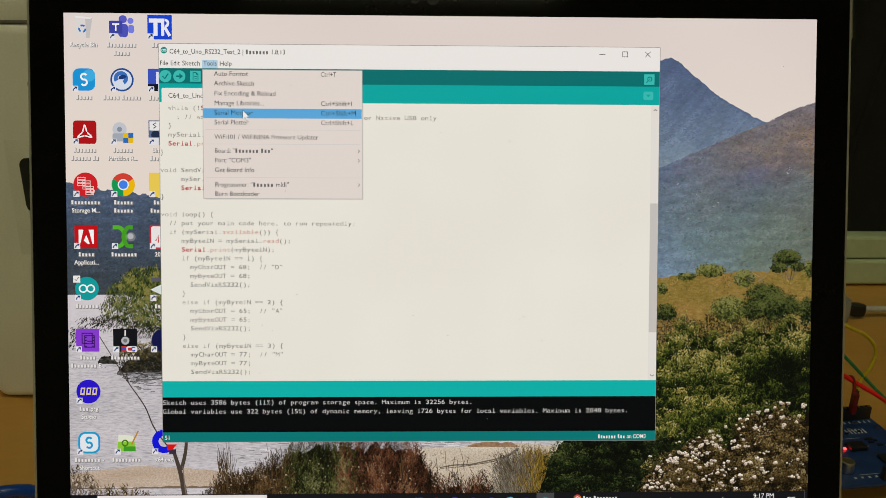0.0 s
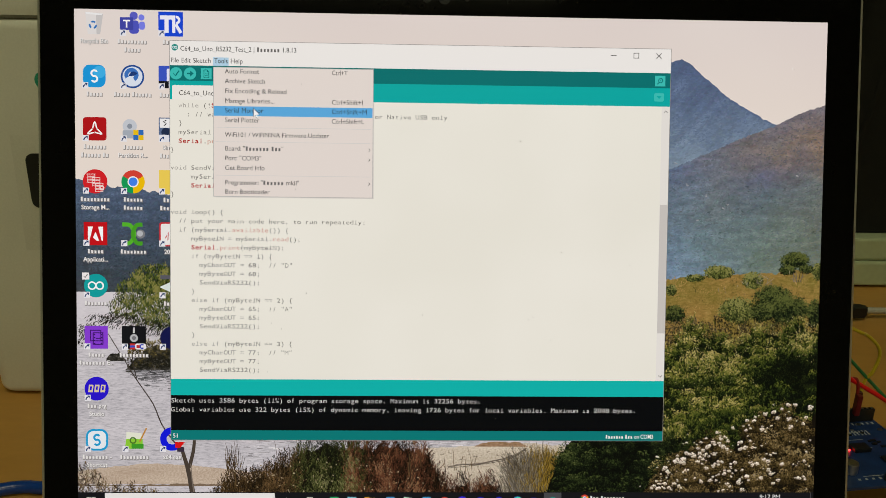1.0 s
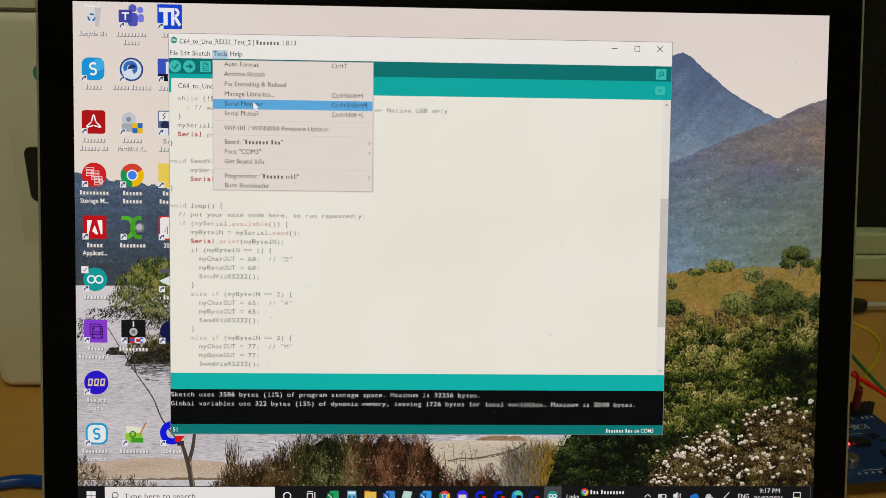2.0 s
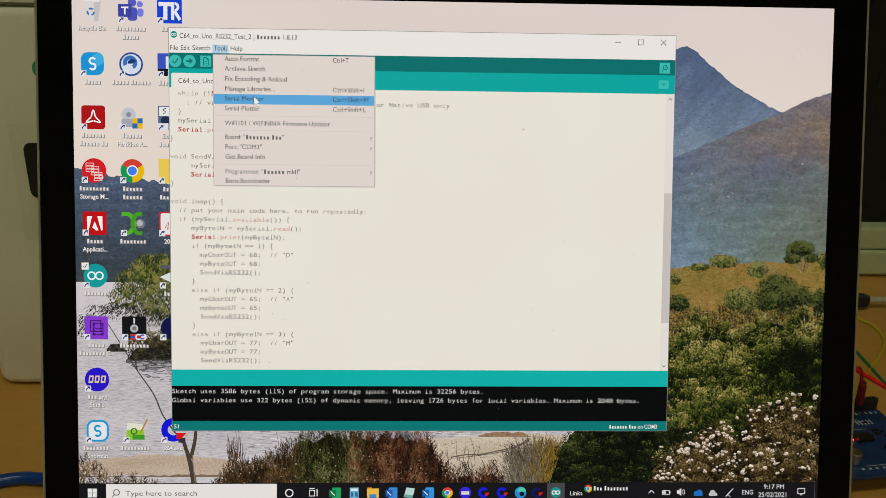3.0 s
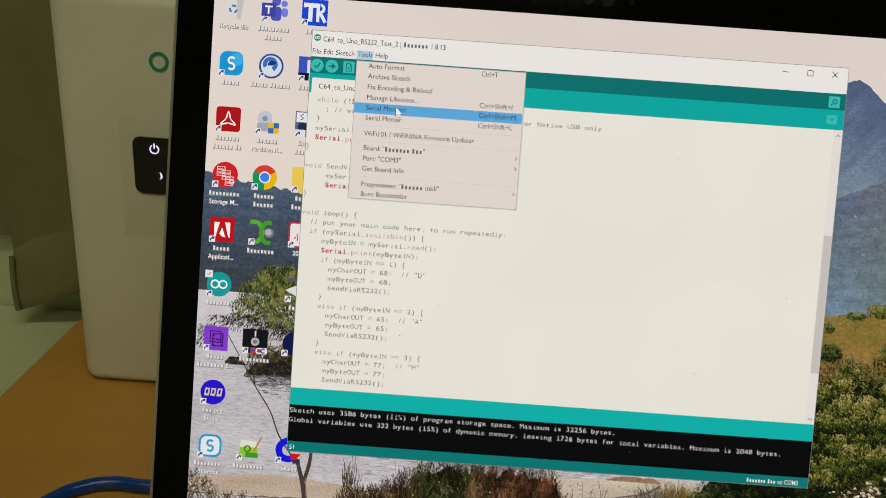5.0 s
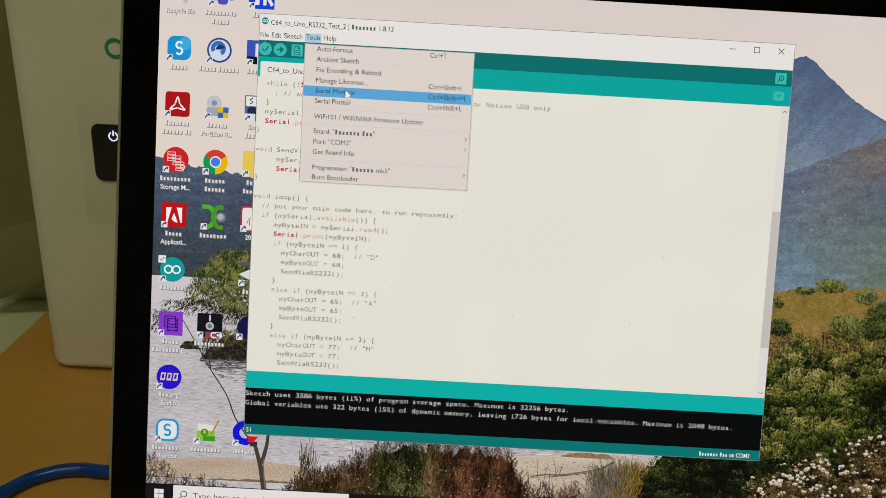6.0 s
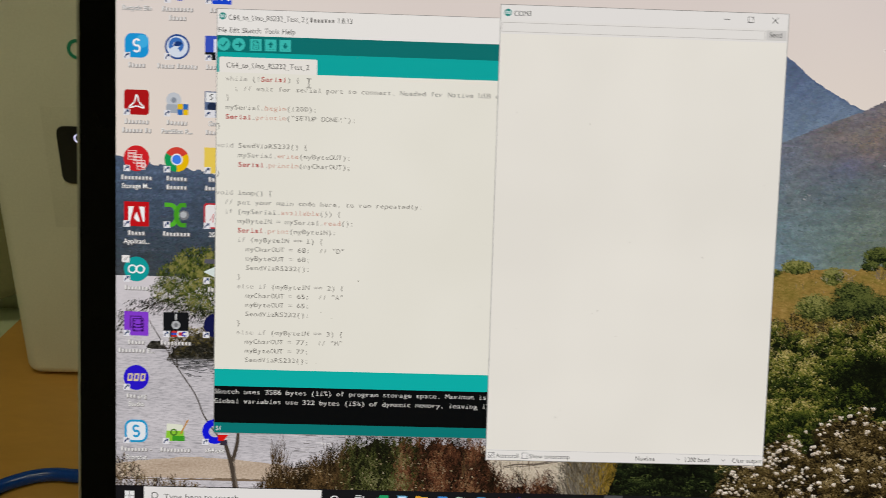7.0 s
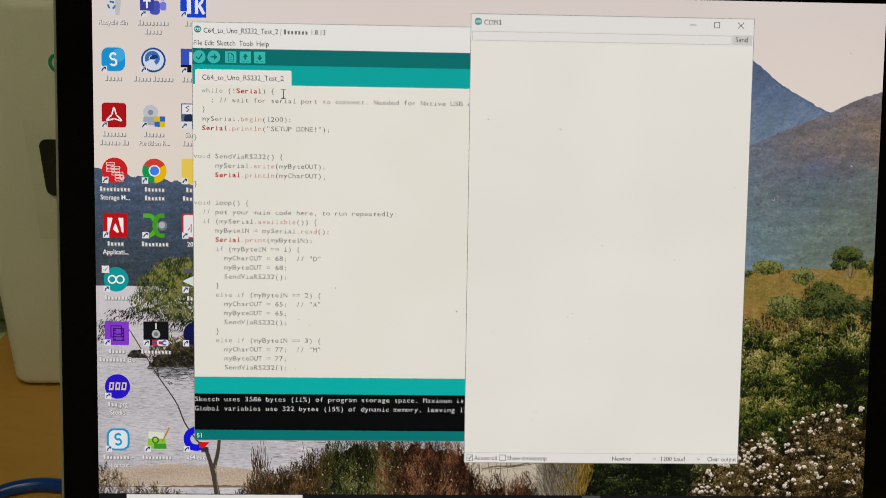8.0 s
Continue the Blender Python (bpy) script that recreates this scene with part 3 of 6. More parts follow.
jumper("dark_red_wire", "dark red jumper wire standing in the header", (0.25, 0.01, 0.01),
       [(0.15, 0.10, 0.7953), (0.185, 0.091, 0.7868), (0.200, 0.0888, 0.7851), (0.2045, 0.0872, 0.7833), (0.2040, 0.0824, zt)], plug=(0.14, 0.008, 0.008))

# ---- the laptop's body ----


def laptop_body():
    lid = bmesh.new()
    out = rounded(-0.1563, -0.0150, 0.1563, 0.2050, 0.006, 5)
    inn = rounded(-0.1551, -0.0138, 0.1551, 0.2038, 0.0052, 5)
    k = len(out)
    rim = [[lid.verts.new((x, y, z)) for x, z in o] for o, y in ((inn, 0.0004), (inn, -0.0003), (out, 0.0006), (out, 0.0058), (inn, 0.0070))]
    for a, b in zip(rim, rim[1:]):
        for i in range(k):
            lid.faces.new((a[i], a[(i + 1) % k], b[(i + 1) % k], b[i]))
    lid.faces.new(rim[-1])
    shade(part("lid", lid, SILVER, laptop, "thin silver lid shell", DISPLAY), 50)
    # black glass round the display
    bz = bmesh.new()
    h = (-0.1425, 0.0, 0.1425, 0.19)
    inner = [(h[0], h[1]), (h[2], h[1]), (h[2], h[3]), (h[0], h[3])]
    edge = rounded(-0.1551, -0.0138, 0.1551, 0.2038, 0.0052, 5)
    quarter = len(edge) // 4
    iv = [bz.verts.new((x, 0, z)) for x, z in inner]
    ov = [bz.verts.new((x, 0, z)) for x, z in edge]
    order = [1, 2, 3, 0]
    for q in range(4):
        idx = list(range(q * quarter, (q + 1) * quarter))
        for a, b in zip(idx, idx[1:]):
            bz.faces.new((ov[a], ov[b], iv[order[q]]))
        a, b = idx[-1], (idx[-1] + 1) % len(edge)
        bz.faces.new((ov[a], ov[b], iv[order[(q + 1) % 4]], iv[order[q]]))
    bmesh.ops.recalc_face_normals(bz, faces=bz.faces)
    bezel = part("bezel", bz, BEZEL, laptop, "glossy black glass border", DISPLAY)
    up = pose(0, 0, 0, 90)
    for x, r, col in ((-0.0112, 0.0017, (0.006, 0.006, 0.008)), (-0.0045, 0.0022, (0.004, 0.004, 0.006)), (0.004, 0.0009, (0.008, 0.006, 0.006))):
        part("camera_lens", cyl(x, 0.1962, 0.00005, 0.0002, r, 20), surface("lens_glass", col, 0.2, grain=(500, 0.1), spec=0.1), bezel, "small dark camera lens", up)
    part("panel_back", box(-0.1445, 0.0022, -0.002, 0.1445, 0.0030, 0.192), BLACKP, laptop, "", DISPLAY)
    base = part("base", prism(rounded(-0.1563, -0.226, 0.1563, 0.008, 0.006), 0.0012, 0.0085, r=0.001), SILVER, laptop, "silver keyboard base")
    part("hinge", box(-0.12, -0.006, 0.0086, 0.12, 0.006, 0.0118, 0.0012), SILVER, base)
    for x in (-0.13, 0.13):
        for y in (-0.21, -0.01):
            part("rubber_foot", cyl(x, y, 0.0, 0.0012, 0.006, 14), BLACKP, base)


laptop_body()

# ---- the picture on the desktop ----


def ridge(name, pts, v1, mat, layer, parent, rough=6, scale=0.02, step=3, seed=0, label=""):
    """A range seen from afar: an uneven upper line through a few heights, filled down to v1."""
    f = Flat()
    us = np.linspace(pts[0][0], pts[-1][0], int((pts[-1][0] - pts[0][0]) / step) + 1)
    top = [smooth(u, pts) + rough * noise.fractal((u * scale, seed * 7.3, 0), 0.9, 2.1, 5) for u in us]
    p = [(u, t) for u, t in zip(us, top)] + [(u, v1) for u in us]
    k = len(us)
    f.raw(p, [(i, i + 1, k + i + 1, k + i) for i in range(k - 1)], mat, layer)
    return f.make(name, parent, label)


def foliage(name, clumps, palette, parent, layer, leaf=(7, 3), seed=1, hang=None, back=None, label="", spread=0.9, lightup=0.6):
    """Many small leaves in clumps, lighter towards the upper side of each clump, over dark gaps."""
    rng = random.Random(seed)
    f = Flat()
    mats = [lit(h) for h in palette]
    n = len(mats)
    for cu, cv, ru, rv, k in clumps:
        if back:
            pts = []
            for i in range(64):
                a = 2 * math.pi * i / 64
                r = 0.84 + 0.34 * noise.fractal((cu + 3 * math.cos(a), cv + 3 * math.sin(a), seed), 0.8, 2.1, 4)
                pts.append((min(max(cu + ru * r * math.cos(a), 0), 1504), min(max(cv + rv * r * math.sin(a), 0), 1003)))
            f.poly(pts, back, layer)
        for _ in range(k):
            a, r = rng.uniform(0, 2 * math.pi), rng.random() ** 0.5 * (1 + rng.gauss(0, 0.08))
            u, v = cu + ru * r * math.cos(a), cv + rv * r * math.sin(a)
            # small sprays inside the clump
            tone = 0.5 - lightup * 0.5 * (v - cv) / rv + 0.35 * noise.noise((u * 0.06, v * 0.06, seed)) + 0.40 * noise.noise((u * 0.16, v * 0.16, seed + 3)) + rng.gauss(0, 0.24)
            s = min(n - 1, max(0, int(tone * n)))
            ang = (hang + rng.gauss(0, 0.35)) if hang is not None else rng.uniform(0, math.pi)
            L, W = leaf[0] * rng.uniform(0.6, 1.3) / 2, leaf[1] * rng.uniform(0.6, 1.3) / 2
            c, d = math.cos(ang), math.sin(ang)
            q = [(u - L * c, v - L * d), (u - W * d, v + W * c), (u + L * c, v + L * d), (u + W * d, v - W * c)]
            if min(x for x, _ in q) < 0 or max(x for x, _ in q) > 1504 or max(y for _, y in q) > 1003:
                continue
            f.poly(q, mats[s], layer + 0.5 + s * 0.12)
    return f.make(name, parent, label, "stuff")


def scatter(name, top, v1, u0, u1, count, tone, palette, parent, layer, leaf=(6, 2.6), seed=1, lean=None, sprig=14, label=""):
    """Small leaves below an uneven upper line; nearer (lower) leaves lie over farther ones, and tone(u, v) picks their shade."""
    rng = random.Random(seed)
    f = Flat()
    mats = [lit(h) for h in palette]
    n = len(mats)
    for _ in range(count):
        u = rng.uniform(u0, u1)
        t = top(u) + sprig * noise.fractal((u * 0.07, seed * 3.1, 0), 0.7, 2.2, 4)
        v = t + (v1 - t) * rng.random() - abs(rng.gauss(0, 3))
        s = min(n - 1, max(0, int((tone(u, v, t) + rng.gauss(0, 0.10)) * n)))
        ang = lean + rng.gauss(0, 0.4) if lean is not None else rng.uniform(0, math.pi)
        L, W = leaf[0] * rng.uniform(0.6, 1.3) / 2, leaf[1] * rng.uniform(0.6, 1.3) / 2
        c, d = math.cos(ang), math.sin(ang)
        q = [(u - L * c, v - L * d), (u - W * d, v + W * c), (u + L * c, v + L * d), (u + W * d, v - W * c)]
        f.poly([(min(max(x, 0), 1504), min(y, 1003)) for x, y in q], mats[s], layer + 2.0 * (v - t) / (v1 - t + 1) + 0.3 * rng.random())
    return f.make(name, parent, label, "stuff")


def sprigs(name, top, v1, u0, u1, count, tone, palette, parent, layer, size=(34, 13), leaf=(5.5, 2.6), seed=1, lean=0.0, rise=0.55, jag=12, label=""):
    """Leafy shoots, each dark at its foot and lighter at its tip, set from the back of the bush to its front."""
    rng = random.Random(seed)
    f = Flat()
    mats = [lit(h) for h in palette]
    n = len(mats)
    for _ in range(count):
        u = rng.uniform(u0, u1)
        t = top(u) + jag * noise.fractal((u * 0.06, seed * 3.1, 0), 0.7, 2.2, 3)
        v = t + (v1 + 20 - t) * rng.random() ** 0.9
        base = tone(u, v, t) + rng.gauss(0, 0.07)
        h = size[0] * rng.uniform(0.6, 1.25)
        k = max(5, int(h / leaf[1] * 0.95))
        bend = lean + rng.gauss(0, 0.22)
        z = layer + 2.2 * (v - t) / (v1 + 20 - t) + 0.1 * rng.random()
        for i in range(k):
            p = i / (k - 1)
            x = u + h * p * math.sin(bend + 0.3 * bend * p)
            y = v + h * (0.5 - p)
            w = size[1] * (0.35 + 0.65 * (1 - p) ** 0.7) * 0.5
            d = rng.uniform(-1, 1)
            x += w * d
            ang = -math.pi / 2 + bend + d * 0.9 + rng.gauss(0, 0.25)
            s = min(n - 1, max(0, int((base + rise * (p - 0.55) - 0.08 * d + rng.gauss(0, 0.06)) * n)))
            L, W = leaf[0] * rng.uniform(0.7, 1.2) / 2, leaf[1] * rng.uniform(0.7, 1.2) / 2
            c, e = math.cos(ang), math.sin(ang)
            q = [(x - L * c, y - L * e), (x - W * e, y + W * c), (x + L * c, y + L * e), (x + W * e, y - W * c)]
            f.poly([(min(max(a, 0), 1504), min(b, 1003)) for a, b in q], mats[s], z + 0.08 * p)
    return f.make(name, parent, label, "stuff")


def tuft(name, centres, palette, base, parent, layer, leaf=(5.2, 3.0), seed=1, span=2.0, density=1.0, lift=0.42, label="", grit=1.0):
    """Rounded tufts of leaves set from the back to the front, each lit from above and dark at its foot."""
    rng = random.Random(seed)
    f = Flat()
    mats = [lit(h) for h in palette]
    n = len(mats)
    centres = sorted(centres, key=lambda c: c[1])
    v0, v1 = centres[0][1], centres[-1][1] + 1
    for cu, cv, r in centres:
        z = layer + span * (cv - v0) / (v1 - v0)
        b0 = base(cu, cv) + rng.gauss(0, 0.07)
        side = rng.uniform(-0.12, 0.12)
        for _ in range(int(density * 0.20 * r * r)):
            a, q = rng.uniform(0, 2 * math.pi), rng.random() ** 0.5
            q *= 1 + 0.28 * noise.noise((cu + 2 * math.cos(a), cv + 2 * math.sin(a), seed))
            du, dv = r * q * math.cos(a), 0.9 * r * q * math.sin(a)
            u, v = cu + du, cv + dv
            tone = b0 - lift * dv / r + side * du / r + grit * (0.30 * noise.noise((u * 0.11, v * 0.11, seed)) + 0.30 * noise.noise((u * 0.28, v * 0.28, seed + 3)) + rng.gauss(0, 0.13))
            s = min(n - 1, max(0, int(tone * n)))
            ang = rng.uniform(0, math.pi)
            L, W = leaf[0] * rng.uniform(0.6, 1.3) / 2, leaf[1] * rng.uniform(0.6, 1.3) / 2
            c, d = math.cos(ang), math.sin(ang)
            p = [(u - L * c, v - L * d), (u - W * d, v + W * c), (u + L * c, v + L * d), (u + W * d, v - W * c)]
            f.poly([(min(max(x, 0), 1504), min(y, 1003)) for x, y in p], mats[s], z + 0.04 * q + 0.012 * s)
    return f.make(name, parent, label, "stuff")


def rows_of(rng, u0, u1, top, v1, step, r0, r1):
    """Centres spread below an upper line, larger towards the front."""
    out = []
    v = min(top(u0 + (u1 - u0) * k / 30) for k in range(31))
    while v < v1:
        p = (v - 600) / 400
        for k in range(int((u1 - u0) / step) + 1):
            u = u0 + k * step + rng.uniform(-0.6, 0.6) * step
            w = v + rng.uniform(-0.6, 0.6) * step
            r = (r0 + (r1 - r0) * max(0, p)) * rng.uniform(0.65, 1.3)
            if w - 0.5 * r > top(u) and u0 - r < u < u1 + r:
                out.append((u, w, r))
        v += step * 0.8
    return out


def slope(name, top, v1, u0, u1, count, shade_at, parent, layer, leaf, seed, depth=1.0, label=""):
    """A wooded slope from afar: small soft dabs of tree and rock, coloured by where on the slope they stand."""
    rng = random.Random(seed)
    f = Flat()
    for _ in range(count):
        u = rng.uniform(u0, u1)
        t = top(u)
        v = t + (v1 - t) * rng.random()
        r, g, b = shade_at(u, v)
        k = 1 + depth * (0.26 * noise.noise((u * 0.05, v * 0.07, seed)) + 0.40 * noise.noise((u * 0.13, v * 0.17, seed + 2)) + 0.20 * noise.noise((u * 0.35, v * 0.4, seed + 5)) + rng.gauss(0, 0.05))
        k = 0.6 + 0.06 * round((min(max(k, 0.6), 1.5) - 0.6) / 0.06)
        h = "".join("%02x" % min(255, int(int(c / 6 + 0.5) * 6 * k)) for c in (r, g, b))
        L, W = leaf[0] * rng.uniform(0.6, 1.4) / 2, leaf[1] * rng.uniform(0.6, 1.4) / 2
        a = rng.gauss(-0.25, 0.5)
        c, d = math.cos(a), math.sin(a)
        q = [(u - L * c, v - L * d), (u - 0.6 * L * c - W * d, v - 0.6 * L * d + W * c), (u + 0.5 * L * c - W * d, v + 0.5 * L * d + W * c), (u + L * c, v + L * d), (u + W * d, v - W * c)]
        f.poly([(min(max(x, 0), 1504), y) for x, y in q], lit(h), layer + 1.2 * (v - t) / (v1 - t) + 0.3 * rng.random())
    return f.make(name, parent, label, "stuff")


def mottle(u, v, k, seed):
    return noise.noise((u * k, v * k, seed))


def dip(u, v, cu, cv, ru, rv):
    return math.exp(-((u - cu) / ru) ** 2 - ((v - cv) / rv) ** 2)


def wallpaper():
    sky = picture("sky_pixels", [(0.3, "e6dad5"), (0.7, "ebe1db")], (6, 9), 2, fade=(0, 260, "f0e3d7", 0.8))
    w = Flat().rect(0, 0, 1504, 1003, sky, 0).make("desktop_picture", laptop, "display showing a photograph of a mountain lake")
    # the far shore and the water
    m = landscape("blue_forest", 330, 560, [(0.0, "56667c"), (0.3, "46556a"), (0.6, "3a4855"), (0.85, "3a4650"), (1.0, "41464a")], 0.22, (60, 90), (420, 420), 0.30)
    ridge("far_forest", [(0, 331), (40, 338), (90, 352), (150, 356), (230, 372)], 562, m, 1, w, 5, 0.06, 1.5, 1, "dark blue wooded slope")
    shore = ((0, 331), (40, 338), (90, 352), (150, 356), (230, 372))

    def forest_colour(u, v):
        p = min(1, max(0, (v - 345) / 200 + 0.3 * mottle(u, v, 0.03, 51)))
        k = 1 + 0.2 * mottle(0.5 * u + v, 2 * v, 0.035, 52)
        return [k * (a + (b - a) * p) for a, b in zip((82, 98, 124), (62, 70, 78))]

    slope("far_forest_cover", lambda u: smooth(u, shore) + 4, 556, 0, 192, 5200, forest_colour, w, 1.3, (4.6, 2.2), 75, 0.42)
    water = picture("water_pixels", [(0.22, "6a696e"), (0.38, "a4a1a6"), (0.48, "c6c1c6"), (0.62, "d6d1d5"), (0.8, "e6e2e5")], (330, 2100), 6, 0.72, (26, 60, "aeabb0", "dcd7db"), 0.46, (700, 565, "dbd5d9", 0.92), 0.5)
    Flat().rect(0, 558, 1200, 1003, water, 2).make("lake", w, "rippled grey lake water")
    sand = picture("sand_pixels", [(0.3, "9a8470"), (0.5, "c2ac97"), (0.7, "e0d1bf")], (1400, 1600), 5, 0.75, (30, 160, "ad9783", "d3c1ad"), 0.5)
    ridge("sand_bank", [(0, 921), (60, 912), (140, 905), (230, 908), (330, 920), (420, 936)], 947, sand, 3, w, 2, 0.05, 4, 2, "strip of pale sand")
    ridge("wet_sand", [(0, 948), (120, 949), (200, 946), (330, 947), (420, 948)], 951, lit("7f6c59"), 3.3, w, 2, 0.08, 3, 4, "darker wet edge of the sand")
    ridge("beach", [(560, 905), (640, 884), (700, 872), (800, 868), (900, 862), (980, 866), (1060, 880)], 1003, picture("beach_pixels", [(0.3, "93826e"), (0.45, "cbbba5"), (0.62, "eadfcd")], (1500, 1800), 6, 0.75, (40, 220, "ad9f8a", "d9cdba"), 0.45), 3, w, 3, 0.03, 4, 3, "pale gravel beach")
    ridge("spit", [(800, 869), (812, 861), (850, 858), (892, 859), (908, 868)], 869, picture("spit_pixels", [(0.3, "84674a"), (0.7, "a8876a")], (600, 1500), 5), 3.4, w, 2, 0.05, 3, 12, "brown sand spit")
    # shore rocks and scrub
    rock = picture("rock_pixels", [(0.3, "181815"), (0.55, "37352f"), (0.75, "67625a")], (700, 900), 6)
    ridge("shore_rock", [(96, 712), (112, 694), (135, 672), (184, 655), (240, 650)], 719, rock, 4, w, 6, 0.08, 1.5, 5, "dark rock in the water")
    ridge("small_rock", [(58, 692), (66, 682), (84, 681), (98, 694)], 697, rock, 4, w, 3, 0.12, 1.5, 6, "small rock in the water")
    refl = Flat()
    rng = random.Random(3)
    for _ in range(420):
        u, v = rng.uniform(60, 190), 714 + abs(rng.gauss(0, 16))
        L = rng.uniform(4, 14)
        if u > 95 + (v - 714):
            refl.rect(u, v, min(u + L, 200), v + rng.uniform(0.8, 1.8), rng.choice(("454546", "5f5e60", "7d7b7e", "98969a")), 4.3 + 0.2 * rng.random())
    for _ in range(260):
        u, v = rng.choice((rng.uniform(330, 470), rng.uniform(690, 815), rng.uniform(700, 790))), rng.uniform(856, 902)
        L = rng.uniform(6, 24) * (1.2 - (v - 856) / 60)
        refl.rect(u, v, u + L, v + rng.uniform(0.7, 1.5), rng.choice(("7d797b", "9a9698", "b1adae", "e4dfe0")), 2.6)
    refl.make("dark_ripples", w, "", "stuff")
    scatter("shore_scrub", lambda u: 672 - 0.24 * (u - 100), 712, 100, 192, 900, lambda u, v, t: 0.6 - 0.012 * (v - t) + 0.5 * mottle(u, v, 0.08, 2), ["1c1b14", "35301d", "544a29", "7a6d40", "9b8f60"], w, 5, (6, 2.2), 8, None, 8)
    # the leaning tree
    limb = Flat()
    limb.stroke([(62, 642), (92, 692), (118, 735), (150, 783), (168, 826), (196, 866), (212, 884)], 1.6, "453d37", 7, 3.2, 6)
    limb.stroke([(208, 878), (219, 915), (226, 950), (230, 975)], 7, "4a4038", 7.1, 12, 6)
    limb.stroke([(118, 640), (110, 690), (118, 735)], 1.2, "37302b", 7, 2, 6)
    limb.stroke([(233, 852), (230, 880), (222, 913)], 6, "4a4038", 7.2, 8, 6)
    limb.stroke([(225, 905), (228, 940), (233, 975)], 1.5, "7b6f64", 7.5, 3, 4)
    limb.stroke([(60, 608), (100, 585), (150, 560), (184, 552)], 1.4, "37302b", 7, 3, 6)
    limb.stroke([(20, 640), (70, 612), (110, 600), (150, 575)], 1.2, "37302b", 7, 2.4, 6)
    limb.stroke([(90, 664), (104, 640), (128, 622)], 1.2, "37302b", 7, 1, 4)
    limb.make("leaning_trunk", w, "thin dark leaning trunk and twigs")
    green = ["0a0d07", "141a0e", "212b12", "333f19", "475322", "5f672c", "858045"]
    foliage("gum_leaves", [(150, 530, 42, 28, 1500), (122, 560, 44, 32, 1500), (165, 588, 40, 46, 1900), (92, 588, 30, 20, 420), (178, 545, 26, 42, 900), (140, 606, 46, 18, 500)], green, w, 8, (6.2, 1.7), 11, 1.75, None, "olive hanging leaves", 0.9, 0.22)
    foliage("dark_sprays", [(60, 612, 42, 9, 120), (25, 634, 25, 13, 90), (96, 618, 50, 16, 170), (8, 655, 10, 14, 34), (150, 632, 40, 14, 160)], ["12120f", "201f18", "38342a"], w, 9, (9, 1.5), 12, 2.2)
    # plants along the bottom edge
    hue = ["0d0905", "1a110a", "2d1c12", "47291b", "603926", "755036", "8c6c4c"]
    sprigs("corner_bush", lambda u: smooth(u, ((0, 908), (40, 918), (62, 944), (110, 952), (165, 965))), 1003, 0, 165, 760, lambda u, v, t: 0.46 - 0.002 * (v - t) + 0.5 * mottle(u, v, 0.08, 4), ["120d08", "241a10", "3c2d1b", "5a472b", "7d6947", "a8977a"], w, 10, (15, 8), (3.8, 1.7), 13, 0.0, 0.34, 12, "low bush at the water")

    heather = ["0f0b07", "1c150c", "302414", "48361f", "614a2d", "7d6443"]

    def heath_tone(u, v, t):
        return 0.31 + 0.0021 * (v - t) + 0.42 * mottle(u, v, 0.03, 5) + 0.36 * mottle(u, v, 0.11, 6)

    for name, a, b, top, n, pal, sd in (("heath", 262, 450, ((262, 985), (276, 945), (300, 918), (335, 912), (370, 902), (392, 884), (425, 872), (450, 866)), 5600, heather, 14),
                                        ("green_heath", 425, 590, ((425, 880), (440, 850), (470, 838), (540, 836), (575, 850), (590, 880)), 3600, ["0c0f08", "161a0d", "272c14", "3e431f", "575a30", "7d7b52"], 24),
                                        ("red_heath", 525, 745, ((525, 880), (545, 842), (600, 836), (680, 838), (704, 858), (722, 892), (745, 945)), 6400, hue, 34),
                                        ("low_heath", 690, 862, ((690, 925), (715, 905), (745, 925), (770, 912), (800, 925), (830, 905), (862, 950)), 1900, hue, 44)):
        ridge(name + "_shade", [(x, y + 34) for x, y in top], 1003, lit("140f0a"), 10.6, w, 16, 0.09, 1.5, sd, "dark inside of the heath")
        sprigs(name, lambda u, top=top: smooth(u, top) + 12, 1003, a, b, n // 3, heath_tone, pal, w, 11 if sd < 40 else 12, (22, 7.5), (3.8, 1.6), sd, 0.0, 0.34, 16, "reddish brown heath plants")
    driftwood = Flat()
    for _ in range(70):
        u, v = rng.uniform(700, 900), rng.uniform(880, 935)
        L, a = rng.uniform(3, 10), rng.gauss(-0.1, 0.3)
        driftwood.stroke([(u, v), (u + L * math.cos(a) / 2, v + L * math.sin(a) / 2 + rng.gauss(0, 1)), (u + L * math.cos(a), v + L * math.sin(a))], 1.3, rng.choice(("8e806f", "6f6253", "a79a88", "54493d")), 3.6, 0.5)
    driftwood.stroke([(745, 911), (775, 906), (805, 905), (840, 898), (868, 892), (888, 884), (900, 876), (906, 872)], 2.4, "6d6156", 3.8, 3.4, 5)
    driftwood.stroke([(748, 913), (805, 907), (868, 895), (904, 876)], 0.8, "3d342b", 3.9, 1.6, 5)
    driftwood.stroke([(862, 907), (872, 899), (884, 900), (890, 911)], 2.6, "5b4a3a", 3.9, 2.0, 5)
    driftwood.make("driftwood_cover", w, "", "stuff")
    pale = Flat()
    for _ in range(46):
        u = rng.uniform(2, 75)
        pale.disc(u, 912 + 0.45 * u + abs(rng.gauss(0, 18)), rng.uniform(0.8, 1.9), rng.choice(("a89a84", "c6baa4", "ddd3c0")), 12.6)
    for _ in range(300):
        u, v = rng.uniform(290, 840), rng.uniform(872, 985)
        if v < 885 + 0.0007 * (u - 480) ** 2:
            continue
        r = rng.uniform(0.6, 1.5)
        pale.disc(u, v, r, rng.choice(("98876c", "b0a083", "7f6f54", "c4b698")), 13.8 + 0.3 * rng.random())
    pale.make("seed_head_cover", w, "pale seed heads in the heath", "stuff")
    tall = Flat()
